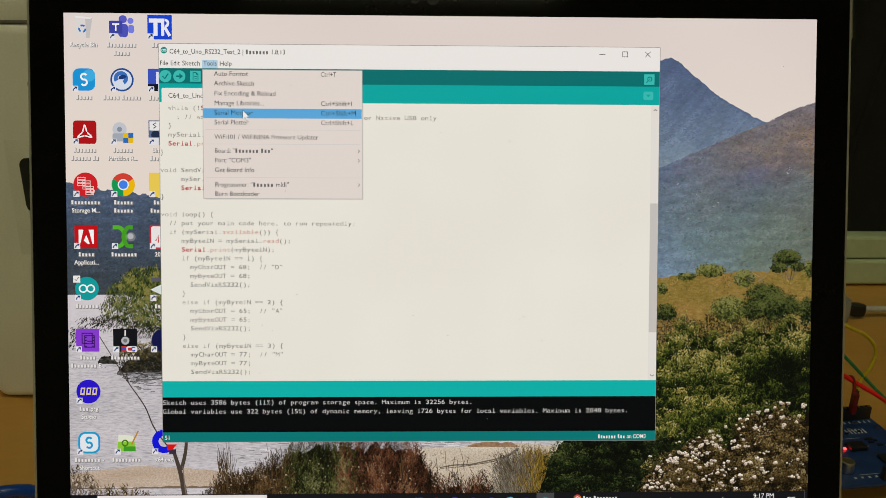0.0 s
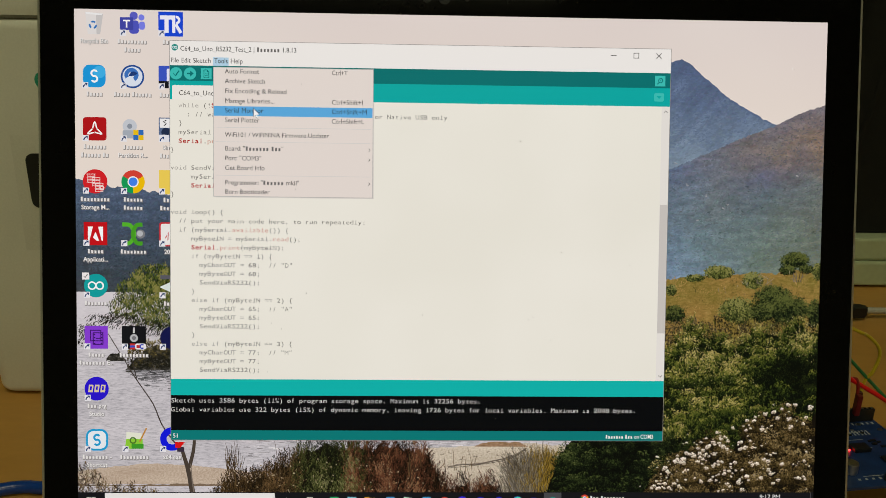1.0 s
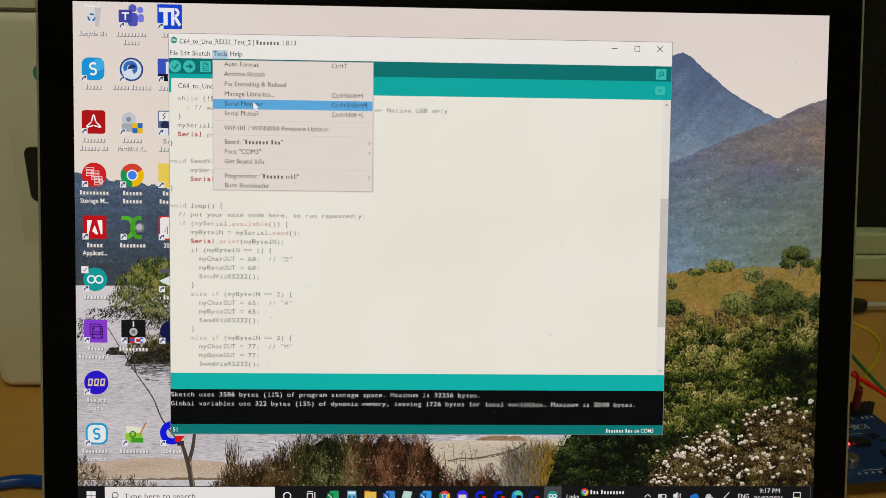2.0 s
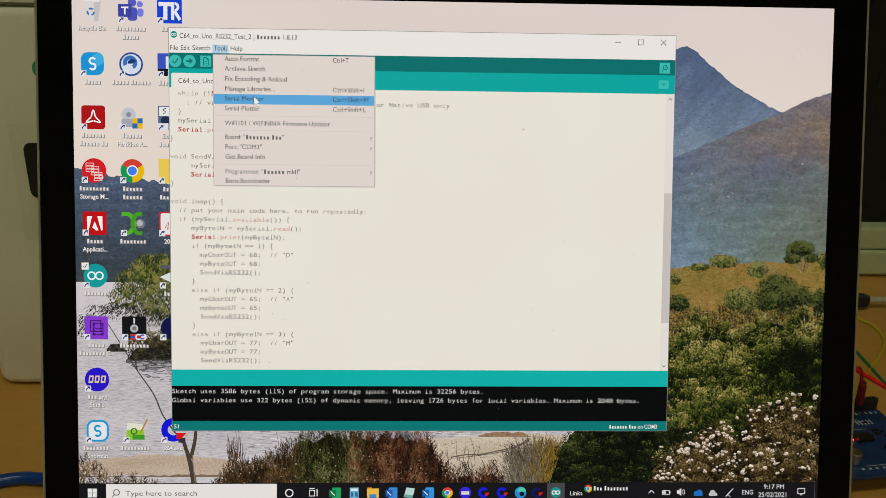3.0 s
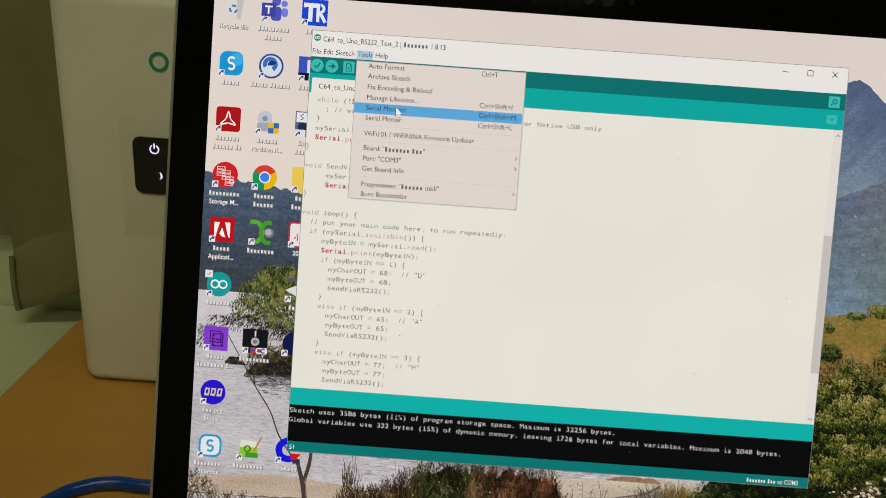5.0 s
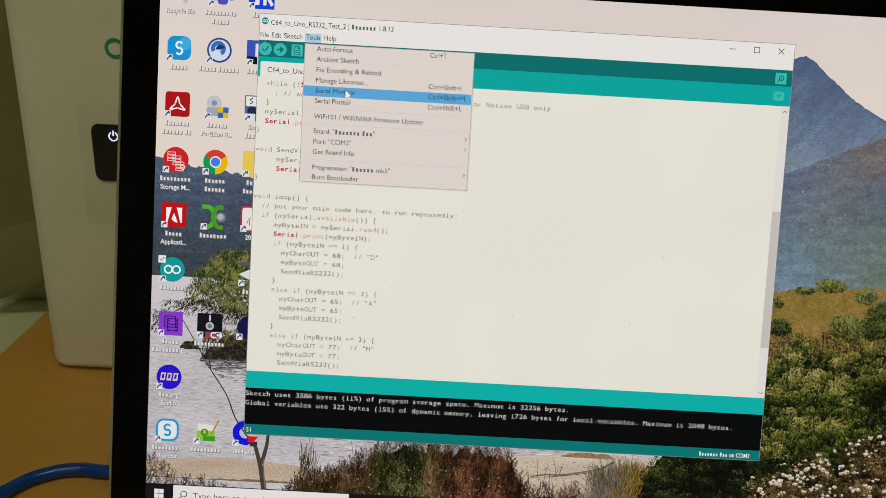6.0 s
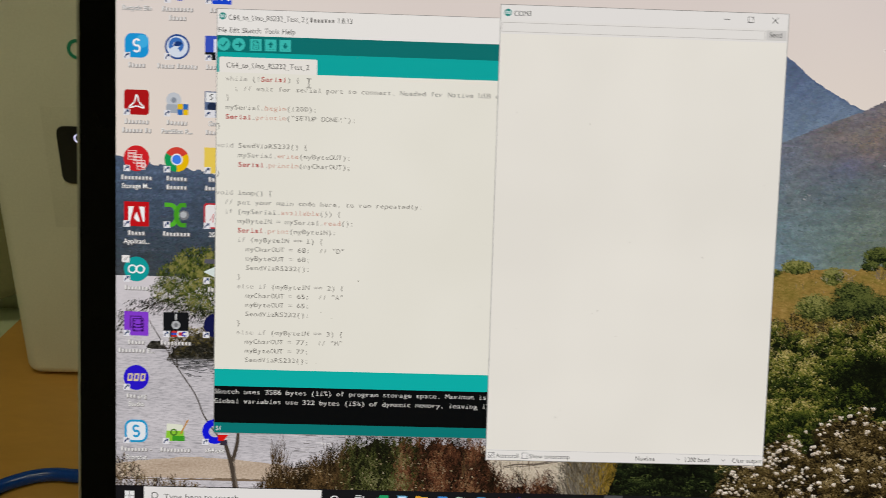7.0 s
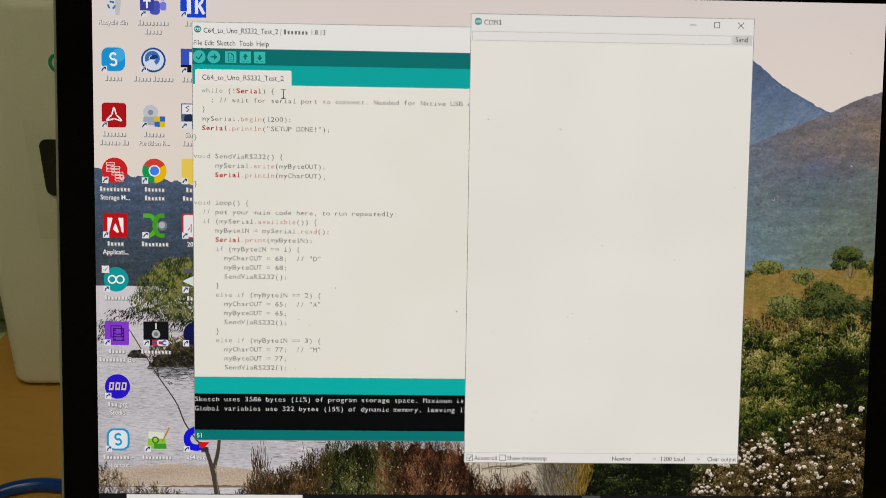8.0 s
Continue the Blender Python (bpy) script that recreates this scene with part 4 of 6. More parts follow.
    for _ in range(110):
        u = rng.choice((rng.uniform(296, 326), rng.uniform(300, 322), rng.uniform(385, 430), rng.uniform(660, 800)))
        h, b = rng.uniform(16, 50), rng.uniform(905, 950)
        x = u + rng.uniform(-10, 10)
        tall.stroke([(u, b), ((u + x) / 2 + rng.uniform(-2, 2), b - h / 2), (x, b - h)], 1.3, rng.choice(("2a2018", "43321f", "5f4c2f")), 13.5, 0.6, 3)
    tall.make("stem_cover", w, "", "stuff")
    grass = Flat()
    for _ in range(3400):
        u = rng.triangular(850, 1000, 932)
        b, h = rng.uniform(905, 1000), rng.uniform(8, 40) * (0.5 + 0.75 * math.sin((u - 833) / 187 * 3.1))
        x = u + rng.gauss(0, 9) + 0.12 * (u - 925) * h / 30
        col = rng.choice(("524a41", "70685d", "3b342b", "8c8574", "5f543c")) if u + rng.gauss(0, 20) < 922 else rng.choice(("6a531c", "8a6f26", "473714", "a3862f", "2f250f", "5c4a18", "77612a"))
        grass.stroke([(u, b), ((u + x) / 2 + rng.gauss(0, 3), b - h * 0.6), (x, b - h)], 1.1, col, 14 + 0.01 * (b - 905), 0.5)
    grass.make("tussock_grass", w, "grey and yellow tussock grass", "stuff")
    # the right side: mountain, hill, meadow
    mt = landscape("mountain_pixels", 78, 320, [(0.0, "556584"), (0.35, "5b6c8b"), (0.65, "64768f"), (0.85, "7d8fa4"), (1.0, "8496a8")], 0.16, (60, 45), (260, 330), 0.13)
    ridge("mountain_peak", [(1100, 140), (1150, 108), (1186, 84), (1207, 78), (1229, 90), (1259, 117), (1310, 158), (1358, 186), (1412, 211), (1504, 245)], 400, mt, 1, w, 3.2, 0.06, 1.5, 9, "blue distant mountain peak")
    hl = landscape("hill_pixels", 165, 520, [(0.0, "625f6a"), (0.4, "62636a"), (0.7, "60696c"), (1.0, "6f8084")], 0.13, (42, 70), (330, 420), 0.12)
    ridge("wooded_hill", [(1170, 308), (1200, 297), (1250, 274), (1290, 257), (1335, 236), (1402, 211), (1444, 189), (1474, 177), (1504, 168)], 560, hl, 2.8, w, 3, 0.07, 1.5, 10, "wooded purple-grey hillside")
    peak = ((1100, 140), (1150, 108), (1186, 84), (1207, 78), (1229, 90), (1259, 117), (1310, 158), (1358, 186), (1412, 211), (1504, 245))
    hilltop = ((1170, 308), (1200, 297), (1250, 274), (1290, 257), (1335, 236), (1402, 211), (1444, 189), (1474, 177), (1504, 168))

    def peak_colour(u, v):
        gully = mottle(u + 0.9 * v, 0.25 * v, 0.045, 41)
        p = min(1, max(0, (v - 95) / 215 + 0.22 * mottle(u, v, 0.02, 40)))
        k = 1 + 0.13 * gully + 0.06 * mottle(u + 0.9 * v, 0.3 * v, 0.13, 44)
        return [k * (a + (b - a) * p) for a, b in zip((84, 100, 132), (128, 147, 163))]

    # the hill's tints over its breadth and height: mauve ridge, russet flank, hazy blue foot, olive on the near side
    tint_u, tint_v = (1190, 1290, 1390, 1504), (200, 270, 320, 370, 430, 480, 530)
    tints = (((100, 104, 118), (106, 100, 104), (112, 101, 102), (116, 101, 99)), ((98, 104, 118), (112, 104, 103), (130, 108, 93), (141, 110, 88)),
             ((102, 108, 116), (110, 108, 105), (102, 97, 106), (126, 101, 82)), ((104, 112, 114), (111, 114, 107), (98, 102, 101), (108, 103, 92)),
             ((110, 120, 124), (108, 117, 110), (109, 113, 98), (108, 106, 90)), ((118, 129, 137), (114, 123, 119), (110, 116, 98), (108, 106, 86)),
             ((124, 136, 145), (119, 128, 124), (110, 114, 92), (108, 104, 82)))

    def hill_colour(u, v):
        x = u + 26 * mottle(u, v, 0.018, 42) + 12 * mottle(u, v, 0.06, 43)
        y = v + 0.22 * (u - 1340) + 26 * mottle(u, v, 0.016, 45) + 14 * mottle(u, v, 0.06, 46)
        rows = [[float(np.interp(x, tint_u, [c[k] for c in row])) for k in range(3)] for row in tints]
        k0 = 1 + 0.13 * mottle(0.6 * u + v, 2.2 * v, 0.03, 47)
        return [k0 * g * float(np.interp(y, tint_v, [r[k] for r in rows])) for k, g in enumerate((1.00, 1.09, 1.20))]

    def tree_colour(u, v):
        return [c * q for c, q in zip(hill_colour(u, v), (0.90, 0.94, 0.92))]

    def rock_colour(u, v):
        return [c * q for c, q in zip(hill_colour(u, v), (1.10, 1.09, 1.07))]

    slope("peak_cover", lambda u: smooth(u, peak) + 5, 330, 1186, 1420, 8000, peak_colour, w, 1.2, (6.5, 2.0), 71, 0.22)
    slope("hill_cover", lambda u: smooth(u, hilltop) - 1, 524, 1186, 1504, 30000, hill_colour, w, 3.0, (4.6, 2.3), 72, 0.30)
    slope("hill_tree_cover", lambda u: smooth(u, hilltop) + 8, 520, 1186, 1504, 1300, tree_colour, w, 4.2, (6.0, 2.0), 73, 0.5)
    slope("hill_rock_cover", lambda u: smooth(u, hilltop) + 6, 500, 1186, 1504, 600, rock_colour, w, 4.2, (4.2, 1.2), 74, 0.4)
    stones = Flat()
    for a, b, r in ((1455, 303, 5), (1450, 310, 3), (1300, 376, 5), (1291, 385, 3), (1309, 369, 3), (1262, 352, 4), (1247, 402, 3), (1200, 288, 4), (1225, 330, 4)):
        for _ in range(9):
            u, v, q = a + rng.gauss(0, 0.55) * r, b + rng.gauss(0, 0.4) * r, rng.uniform(0.4, 1.1)
            stones.poly([(u - 1.4 * q, v + 0.5 * q), (u - 0.2 * q, v - 0.8 * q), (u + 1.2 * q, v - 0.3 * q), (u + 0.7 * q, v + 0.6 * q)], rng.choice(("8f9092", "a7a6a8", "c0bec0")), 5.6)
    stones.make("pale_stones", w, "", "stuff")
    md = picture("meadow_pixels", [(0.26, "5e4c22"), (0.42, "80682f"), (0.56, "9c7f42"), (0.75, "b89c5c")], (420, 1100), 7, 0.7, (40, 90, "6a6a28", "a27a46"), 0.55)
    ridge("meadow", [(1170, 524), (1220, 522), (1290, 515), (1350, 512), (1420, 508), (1504, 500)], 700, md, 6, w, 5, 0.05, 1.5, 11, "dry golden meadow")
    scatter("meadow_cover", lambda u: 520 + 0.02 * (1300 - u), 660, 1184, 1504, 3000, lambda u, v, t: 0.60 - 0.0035 * (v - t) + 0.8 * mottle(u, v, 0.035, 9) + 0.2 * mottle(u, v, 0.15, 2),
            ["5e5428", "776630", "8f773a", "a08148", "b08e56"], w, 6.3, (4.2, 1.5), 23, -1.4, 6)
    bank = random.Random(61)
    tuft("undergrowth", rows_of(bank, 1186, 1500, lambda u: 592 + 10 * mottle(u, 0, 0.03, 8), 672, 17, 13, 18), ["100e08", "1c1810", "2c261a", "3f3724", "554b33", "6e6146"], lambda u, v: 0.42 + 0.5 * mottle(u, v, 0.02, 31), w, 7.0, (5.0, 2.6), 61, 1.6, 1.3, 0.40, "tangled brown undergrowth")
    foliage("meadow_bushes", [(1290, 508, 26, 14, 420), (1365, 524, 22, 17, 380), (1245, 520, 20, 8, 200), (1498, 505, 12, 18, 200), (1196, 545, 12, 12, 150), (1335, 586, 38, 26, 1500), (1300, 508, 26, 12, 500), (1365, 526, 20, 15, 500)], ["1c2410", "323a1a", "4c5226", "666a32", "85834a"], w, 9.2, (3.8, 2.2), 16, None, "2b3218")
    foliage("dark_foliage", [(1452, 482, 29, 16, 1300), (1436, 502, 17, 10, 500), (1474, 500, 14, 9, 300), (1408, 560, 40, 26, 2000), (1440, 584, 46, 28, 2200), (1384, 590, 24, 20, 800), (1204, 594, 22, 17, 800), (1496, 592, 16, 30, 600)], ["0b100a", "141b0f", "242d15", "3a4420", "5a602f"], w, 9.8, (3.6, 2.1), 17, None, "10140c", "dark round trees", 0.9, 0.7)
    twig = Flat()
    for _ in range(28):
        a, b = rng.choice(((1345, 538), (1465, 520), (1400, 525), (1300, 552), (1385, 530)))
        a, b = a + rng.gauss(0, 9), b + rng.gauss(0, 7)
        twig.stroke([(a, b), (a + rng.gauss(0, 7), b - rng.uniform(4, 13))], 0.8, rng.choice(("857b6e", "6a6056", "a0968a")), 12.4, 0.5)
    for a, b, top in ((1450, 1446, 494), (1455, 1452, 490), (1459, 1463, 492), (1463, 1470, 498), (1457, 1440, 500)):
        twig.stroke([(a, 527), ((a + b) / 2 + 1, 512), (b, top)], 1.7, rng.choice(("3c342c", "524840", "6a6056")), 9.4, 0.9, 3)
    twig.make("twig_cover", w, "", "stuff")
    # the large shrub and the flowering one
    ltop = ((1186, 652), (1212, 634), (1226, 606), (1238, 586), (1250, 602), (1272, 620), (1292, 614), (1316, 634), (1334, 640), (1352, 622), (1366, 600), (1384, 612), (1404, 606), (1424, 616), (1446, 592), (1462, 582), (1480, 604), (1504, 604))
    olive = ["080c06", "0f150a", "1b240e", "2d3813", "434d1b", "5a6024", "747230", "928648", "b8a76c"]
    ridge("shrub_shade", [(u, v + 26) for u, v in ltop], 1003, picture("shrub_dark", [(0.3, "0d100a"), (0.7, "20270f")], (500, 500), 4), 13, w, 10, 0.06, 2, 13, "dark inside of the shrub")

    def shrub_tone(u, v, t):
        k = 0.50 + 0.36 * mottle(u, v, 0.022, 11) + 0.30 * mottle(u, v, 0.07, 12) + 0.22 * mottle(u, v, 0.2, 13)
        return k + 0.14 * math.exp(-((v - t) / 34) ** 2) - 0.52 * dip(u, v, 1435, 742, 72, 46) - 0.30 * dip(u, v, 1325, 850, 80, 45) - 0.22 * dip(u, v, 1500, 730, 60, 90)

    bush = random.Random(18)
    tuft("large_shrub", rows_of(bush, 1190, 1500, lambda u: smooth(u, ltop) + 4, 960, 20, 13, 24), olive, lambda u, v: shrub_tone(u, v, smooth(u, ltop)) - 0.13, w, 14.4, (4.2, 2.3), 18, 2.0, 2.4, 0.46, "large olive green shrub", 0.6)
    sprigs("shrub_top", lambda u: smooth(u, ltop) + 8, 920, 1186, 1504, 900, lambda u, v, t: shrub_tone(u, v, t) - 0.10, olive, w, 14.5, (24, 10), (4.2, 2.1), 28, 0.0, 0.62, 14, "upright shoots of the shrub")
    glints = Flat()
    spark = random.Random(29)
    for _ in range(1000):
        u = spark.uniform(1190, 1502)
        t = smooth(u, ltop)
        v = t + 6 + abs(spark.gauss(0, 1)) * 95
        if v > 900 or shrub_tone(u, v, t) < 0.40 + spark.uniform(-0.1, 0.1):
            continue
        a, b = spark.uniform(0.5, 1.0), spark.uniform(0.8, 1.7)
        glints.poly([(u - a, v), (u, v - b), (min(u + a, 1504), v), (u, v + b * 0.7)], spark.choice(("8f8448", "a89a5c", "bfb078", "d4c998")), 16.9)
    glints.make("glossy_leaf_cover", w, "sunlit leaf tips", "stuff")
    dtop = ((935, 1000), (955, 935), (974, 880), (988, 852), (1010, 840), (1100, 836), (1170, 838), (1230, 845))
    ridge("dark_shrub_shade", [(x, y + 10) for x, y in dtop], 1003, lit("0a0d08"), 16, w, 10, 0.08, 1.5, 41, "dark inside of the shrub")
    dark = random.Random(19)
    tuft("dark_shrub", rows_of(dark, 960, 1235, lambda u: smooth(u, dtop) + 4, 1003, 17, 13, 17), ["060805", "0b0f08", "131a0d", "202913", "353f1e", "565d32"], lambda u, v: 0.25 + 0.34 * mottle(u, v, 0.03, 14) + 0.20 * dip(u, v, 1015, 915, 50, 70) + 0.14 * dip(u, v, 1185, 900, 40, 60), w, 16.3, (3.9, 2.2), 19, 1.6, 2.1, 0.36, "dark green shrub", 0.7)
    ftop = ((1150, 945), (1170, 915), (1196, 892), (1235, 872), (1262, 842), (1287, 832), (1310, 846), (1335, 862), (1352, 830), (1369, 803), (1400, 790), (1442, 776), (1462, 792), (1478, 802), (1504, 786))
    ridge("flower_shrub_shade", [(x, y + 14) for x, y in ftop], 1003, lit("120e09"), 18.2, w, 10, 0.08, 1.5, 43, "dark inside of the flowering shrub")
    low = random.Random(20)
    tuft("flower_shrub_leaves", rows_of(low, 1165, 1500, lambda u: smooth(u, ftop) + 2, 1003, 19, 15, 20), ["0b0805", "16110a", "271f10", "3c3018", "534424", "6d5b37", "907d55"], lambda u, v: 0.44 + 0.50 * mottle(u, v, 0.03, 16), w, 18.5, (4.2, 2.0), 20, 1.8, 2.1, 0.36, "shrub with brown-green leaves", 0.7)
    fl = Flat()
    for _ in range(225):
        cu = rng.uniform(1165, 1498)
        t = smooth(cu, ftop)
        cv = t + abs(rng.gauss(0, 1)) * 95
        if cv > 962 or rng.random() < 0.8 * dip(cu, cv, 1430, 850, 40, 34):
            continue
        for _ in range(rng.randint(1, 2)):
            u, v, s = cu + rng.gauss(0, 11), cv + rng.gauss(0, 8), rng.choice((1.2, 1.7, 2.2, 2.8, 3.3, 3.9, 4.6))
            for k in range(16):
                a, r = rng.uniform(0, 6.28), s * rng.random() ** 0.5
                q = rng.uniform(0.22, 0.40) * s
                col = ("7d6e5b", "a59682", "cbbdaa", "e2d7c8", "f2ebdf")[min(4, max(0, int(2.8 - 2.2 * math.sin(a) * r / s + rng.gauss(0, 0.6))))]
                if u + r + q < 1503:
                    fl.disc(u + r * math.cos(a), v + 0.8 * r * math.sin(a), q, col, 21 + 0.05 * k, ry=q * 0.85)
    fl.make("flower_cover", w, "clusters of small white flowers", "stuff")


wallpaper()

# ---- desktop icons ----
IC = 24  # layer of the icons
COLS, ROW0, PITCH = (38.5, 113.0, 188.0), 27.0, 103.7


def icon(col, row, lines, draw, label, arrow=True):
    u, v = COLS[col], ROW0 + PITCH * row
    f = Flat()
    draw(f, u, v)
    ob = f.pieces("desktop_icon", laptop, label, "icon_shape")
    ob["group"] = "desktop icons"
    if arrow:
        a = Flat().rect(u - 24, v + 12.5, u - 12, v + 24.5, "ecebf0", IC + 2)
        a.stroke([(u - 21.5, v + 22.5), (u - 20, v + 18.5), (u - 17, v + 16.6)], 2.2, "27406f", IC + 2.4, 2.2, 3)
        a.poly([(u - 19, v + 13.8), (u - 13.4, v + 14), (u - 14.2, v + 19.6)], "27406f", IC + 2.4)
        a.make("shortcut_arrow", ob)
    c = Flat()
    for i, segs in enumerate(lines):
        b = v + 39 + 16.2 * i
        for d, h in ((0.8, SHADOW), (0, "f7f5f3")):
            c.centred(segs, u + d, b + d, 8.6, h, IC + (2 if d else 2.6), 0.004 if not d else 0.045)
    c.make("caption", ob, "white caption with a dark shadow")


def bin_icon(f, u, v):
    f.poly([(u - 17, v - 21), (u + 18, v - 18), (u + 12, v + 22), (u - 12, v + 22)], "e6e2e0", IC)
    f.poly([(u + 4, v - 20), (u + 18, v - 18), (u + 12, v + 22), (u + 5, v + 22)], "cdcac9", IC + 0.4)
    f.poly([(u - 17, v - 21), (u + 18, v - 18), (u + 14, v - 15), (u - 14, v - 17)], "f1f1f1", IC + 0.8)
    for a in (0, 120, 240):
        f.disc(u - 2, v + 4, 8, "2f78c4", IC + 1, a, a + 75, inner=4.5)


def chat_icon(f, u, v):
    f.disc(u + 3, v - 15, 8, "5b5fc7", IC).disc(u + 18, v - 12, 6, "7b83eb", IC)
    f.rect(u - 6, v - 6, u + 13, v + 20, "5057c0", IC + 0.3, 6).rect(u + 13, v - 4, u + 25, v + 12, "7b83eb", IC, 5)
    f.rect(u - 24, v - 12, u + 2, v + 13, "4148a8", IC + 0.6, 2)
    f.rect(u - 18, v - 7, u - 4, v - 4, "ffffff", IC + 1).rect(u - 12.5, v - 4, u - 9.5, v + 8, "ffffff", IC + 1)


def blue_block(f, u, v):
    f.rect(u - 24, v - 24, u + 24, v + 24, "1648d8", IC)
    f.rect(u - 21, v - 17, u + 3, v - 9, "f4f4ff", IC + 0.5).rect(u - 12, v - 9, u - 4, v + 17, "f4f4ff", IC + 0.5)
    f.rect(u + 3, v - 17, u + 9, v + 17, "f4f4ff", IC + 0.5).disc(u + 10, v - 8, 9, "f4f4ff", IC + 0.5, -90, 90, inner=4)
    f.stroke([(u + 10, v), (u + 20, v + 17)], 6, "f4f4ff", IC + 0.5)


def cloud_icon(f, u, v):
    f.rect(u - 22, v - 22, u + 22, v + 22, "169be0", IC, 13)
    f.disc(u + 10, v - 8, 12, "3fb5ee", IC + 0.3)
    f.disc(u, v - 5.5, 7.5, "ffffff", IC + 0.6, 90, 330, inner=3.8).disc(u, v + 5.5, 7.5, "ffffff", IC + 0.6, -90, 150, inner=3.8)


def swirl_icon(f, u, v):
    f.disc(u, v, 23, "274f96", IC).disc(u, v, 19.5, "dfe8f6", IC + 0.3).disc(u - 2, v - 3, 14, "3d74c2", IC + 0.6, 150, 420, inner=6)
    f.disc(u + 2, v - 1, 9, "1d3c7a", IC + 0.9, 180, 330)
    f.poly([(u - 20, v + 22), (u - 17, v + 8), (u - 6, v + 17)], "274f96", IC + 0.2)


def drive_icon(f, u, v):
    f.rect(u - 24, v - 22, u + 24, v + 22, "3c57c6", IC).rect(u - 8, v - 16, u + 2, v + 22, "e8ebff", IC + 0.4).rect(u - 24, v + 8, u - 4, v + 22, "16181f", IC + 0.6)


def red_doc(f, u, v):
    f.rect(u - 23, v - 23, u + 23, v + 23, "b5161b", IC, 6)
    for a in (-90, 30, 150):
        c, d = math.cos(radians(a)), math.sin(radians(a))
        f.stroke([(u + 3 * c - 4 * d, v + 2 + 3 * d + 4 * c), (u + 16 * c, v + 2 + 16 * d), (u + 3 * c + 4 * d, v + 2 + 3 * d - 4 * c)], 2.6, "ffffff", IC + 0.5, 2.6, 4)


def disks_icon(f, u, v):
    f.disc(u - 6, v - 6, 14, "c9ced6", IC).disc(u - 6, v - 6, 5, "8f97a3", IC + 0.3)
    f.rect(u - 20, v + 2, u + 6, v + 18, "aab2bd", IC + 0.4, 3)
    for a, b, h in ((0, 0, "f0c419"), (10, 0, "2f6fc0"), (0, 10, "2f6fc0"), (10, 10, "f0c419")):
        f.rect(u + 1 + a, v + 1 + b, u + 11 + a, v + 11 + b, h, IC + 0.8)


def gray_sheet(f, u, v):
    f.rect(u - 24, v - 24, u + 24, v + 24, "5d6f92", IC).rect(u - 22, v - 22, u - 2, v - 4, "f2f2f2", IC + 0.4).disc(u - 10, v + 5, 9, "23304c", IC + 0.6).rect(u - 24, v + 10, u - 4, v + 24, "e8e8ee", IC + 0.8)
    f.stroke([(u - 9, v - 19), (u - 15, v - 16), (u - 9, v - 12), (u - 14, v - 8)], 2, "222222", IC + 1)


def red_disc(f, u, v):
    f.disc(u, v, 24, "d8232a", IC)
    for k, (a, b) in enumerate(((-7, -10), (3, -3), (9, 8))):
        for j in range(3):
            f.border(u + a - 9, v + b - 5 + 6 * j, u + a + 7, v + b + 0.5 + 6 * j, 1.2, "f6d9d6", IC + 0.5 + 0.2 * k)
    f.disc(u + 13, v + 13, 5, "f6d9d6", IC + 1.2, inner=2.5)


def wheel_icon(f, u, v):
    for a, h in ((-150, "db4437"), (-30, "f4c20d"), (90, "0f9d58")):
        f.disc(u, v, 23, h, IC, a, a + 120, inner=9)
    f.disc(u, v, 11, "f5f5f5", IC + 0.4).disc(u, v, 8.6, "4285f4", IC + 0.7)


def note_icon(f, u, v):
    f.rect(u - 24, v - 24, u + 24, v + 24, "f3d35a", IC)


def red_letter(f, u, v):
    f.rect(u - 23, v - 23, u + 23, v + 23, "c8141c", IC)
    f.poly([(u - 15, v + 14), (u - 15, v - 14), (u - 5, v - 14), (u - 12, v + 14)], "ffffff", IC + 0.5)
    f.poly([(u + 15, v + 14), (u + 15, v - 14), (u + 5, v - 14), (u + 12, v + 14)], "ffffff", IC + 0.5)
    f.poly([(u, v - 4), (u + 7, v + 14), (u + 2, v + 14), (u - 5, v + 8)], "ffffff", IC + 0.5)


def green_cross(f, u, v):
    f.stroke([(u - 22, v - 19), (u - 6, v - 17), (u + 2, v), (u - 6, v + 17), (u - 22, v + 19)], 8, "55b82f", IC, 8, 5)
    f.stroke([(u + 18, v - 19), (u + 6, v - 17), (u - 1, v), (u + 6, v + 17), (u + 18, v + 19)], 8, "47a127", IC + 0.3, 8, 5)
    f.disc(u + 14, v, 9, "7e8085", IC + 0.7).disc(u + 13, v - 1, 6, "b9bcc0", IC + 1)


def pale_sheet(f, u, v):
    f.rect(u - 24, v - 24, u + 24, v + 24, "c8323c", IC, 5).rect(u - 21, v - 21, u + 21, v + 21, "f3efee", IC + 0.4, 4).stroke([(u - 12, v + 8), (u - 6, v - 4), (u - 7, v + 12)], 2, "c8323c", IC + 0.8)


def infinity_icon(f, u, v):
    f.disc(u, v, 23.5, "0aa0a0", IC)
    for d in (-7.5, 7.5):
        f.disc(u + d, v, 8.6, "f2fbfb", IC + 0.5, inner=5.6)
    f.rect(u - 27, v - 26, u - 13, v - 12, "f4f0ee", IC + 1)
    f.stroke([(u - 24, v - 19), (u - 21, v - 16), (u - 16, v - 23)], 1.4, "555555", IC + 1.3)


def white_triangle(f, u, v):
    f.poly([(u - 24, v + 2), (u + 10, v - 14), (u + 10, v + 18)], "dfe9e6", IC).rect(u - 22, v - 22, u + 10, v - 14, "5b5a66", IC - 0.5)


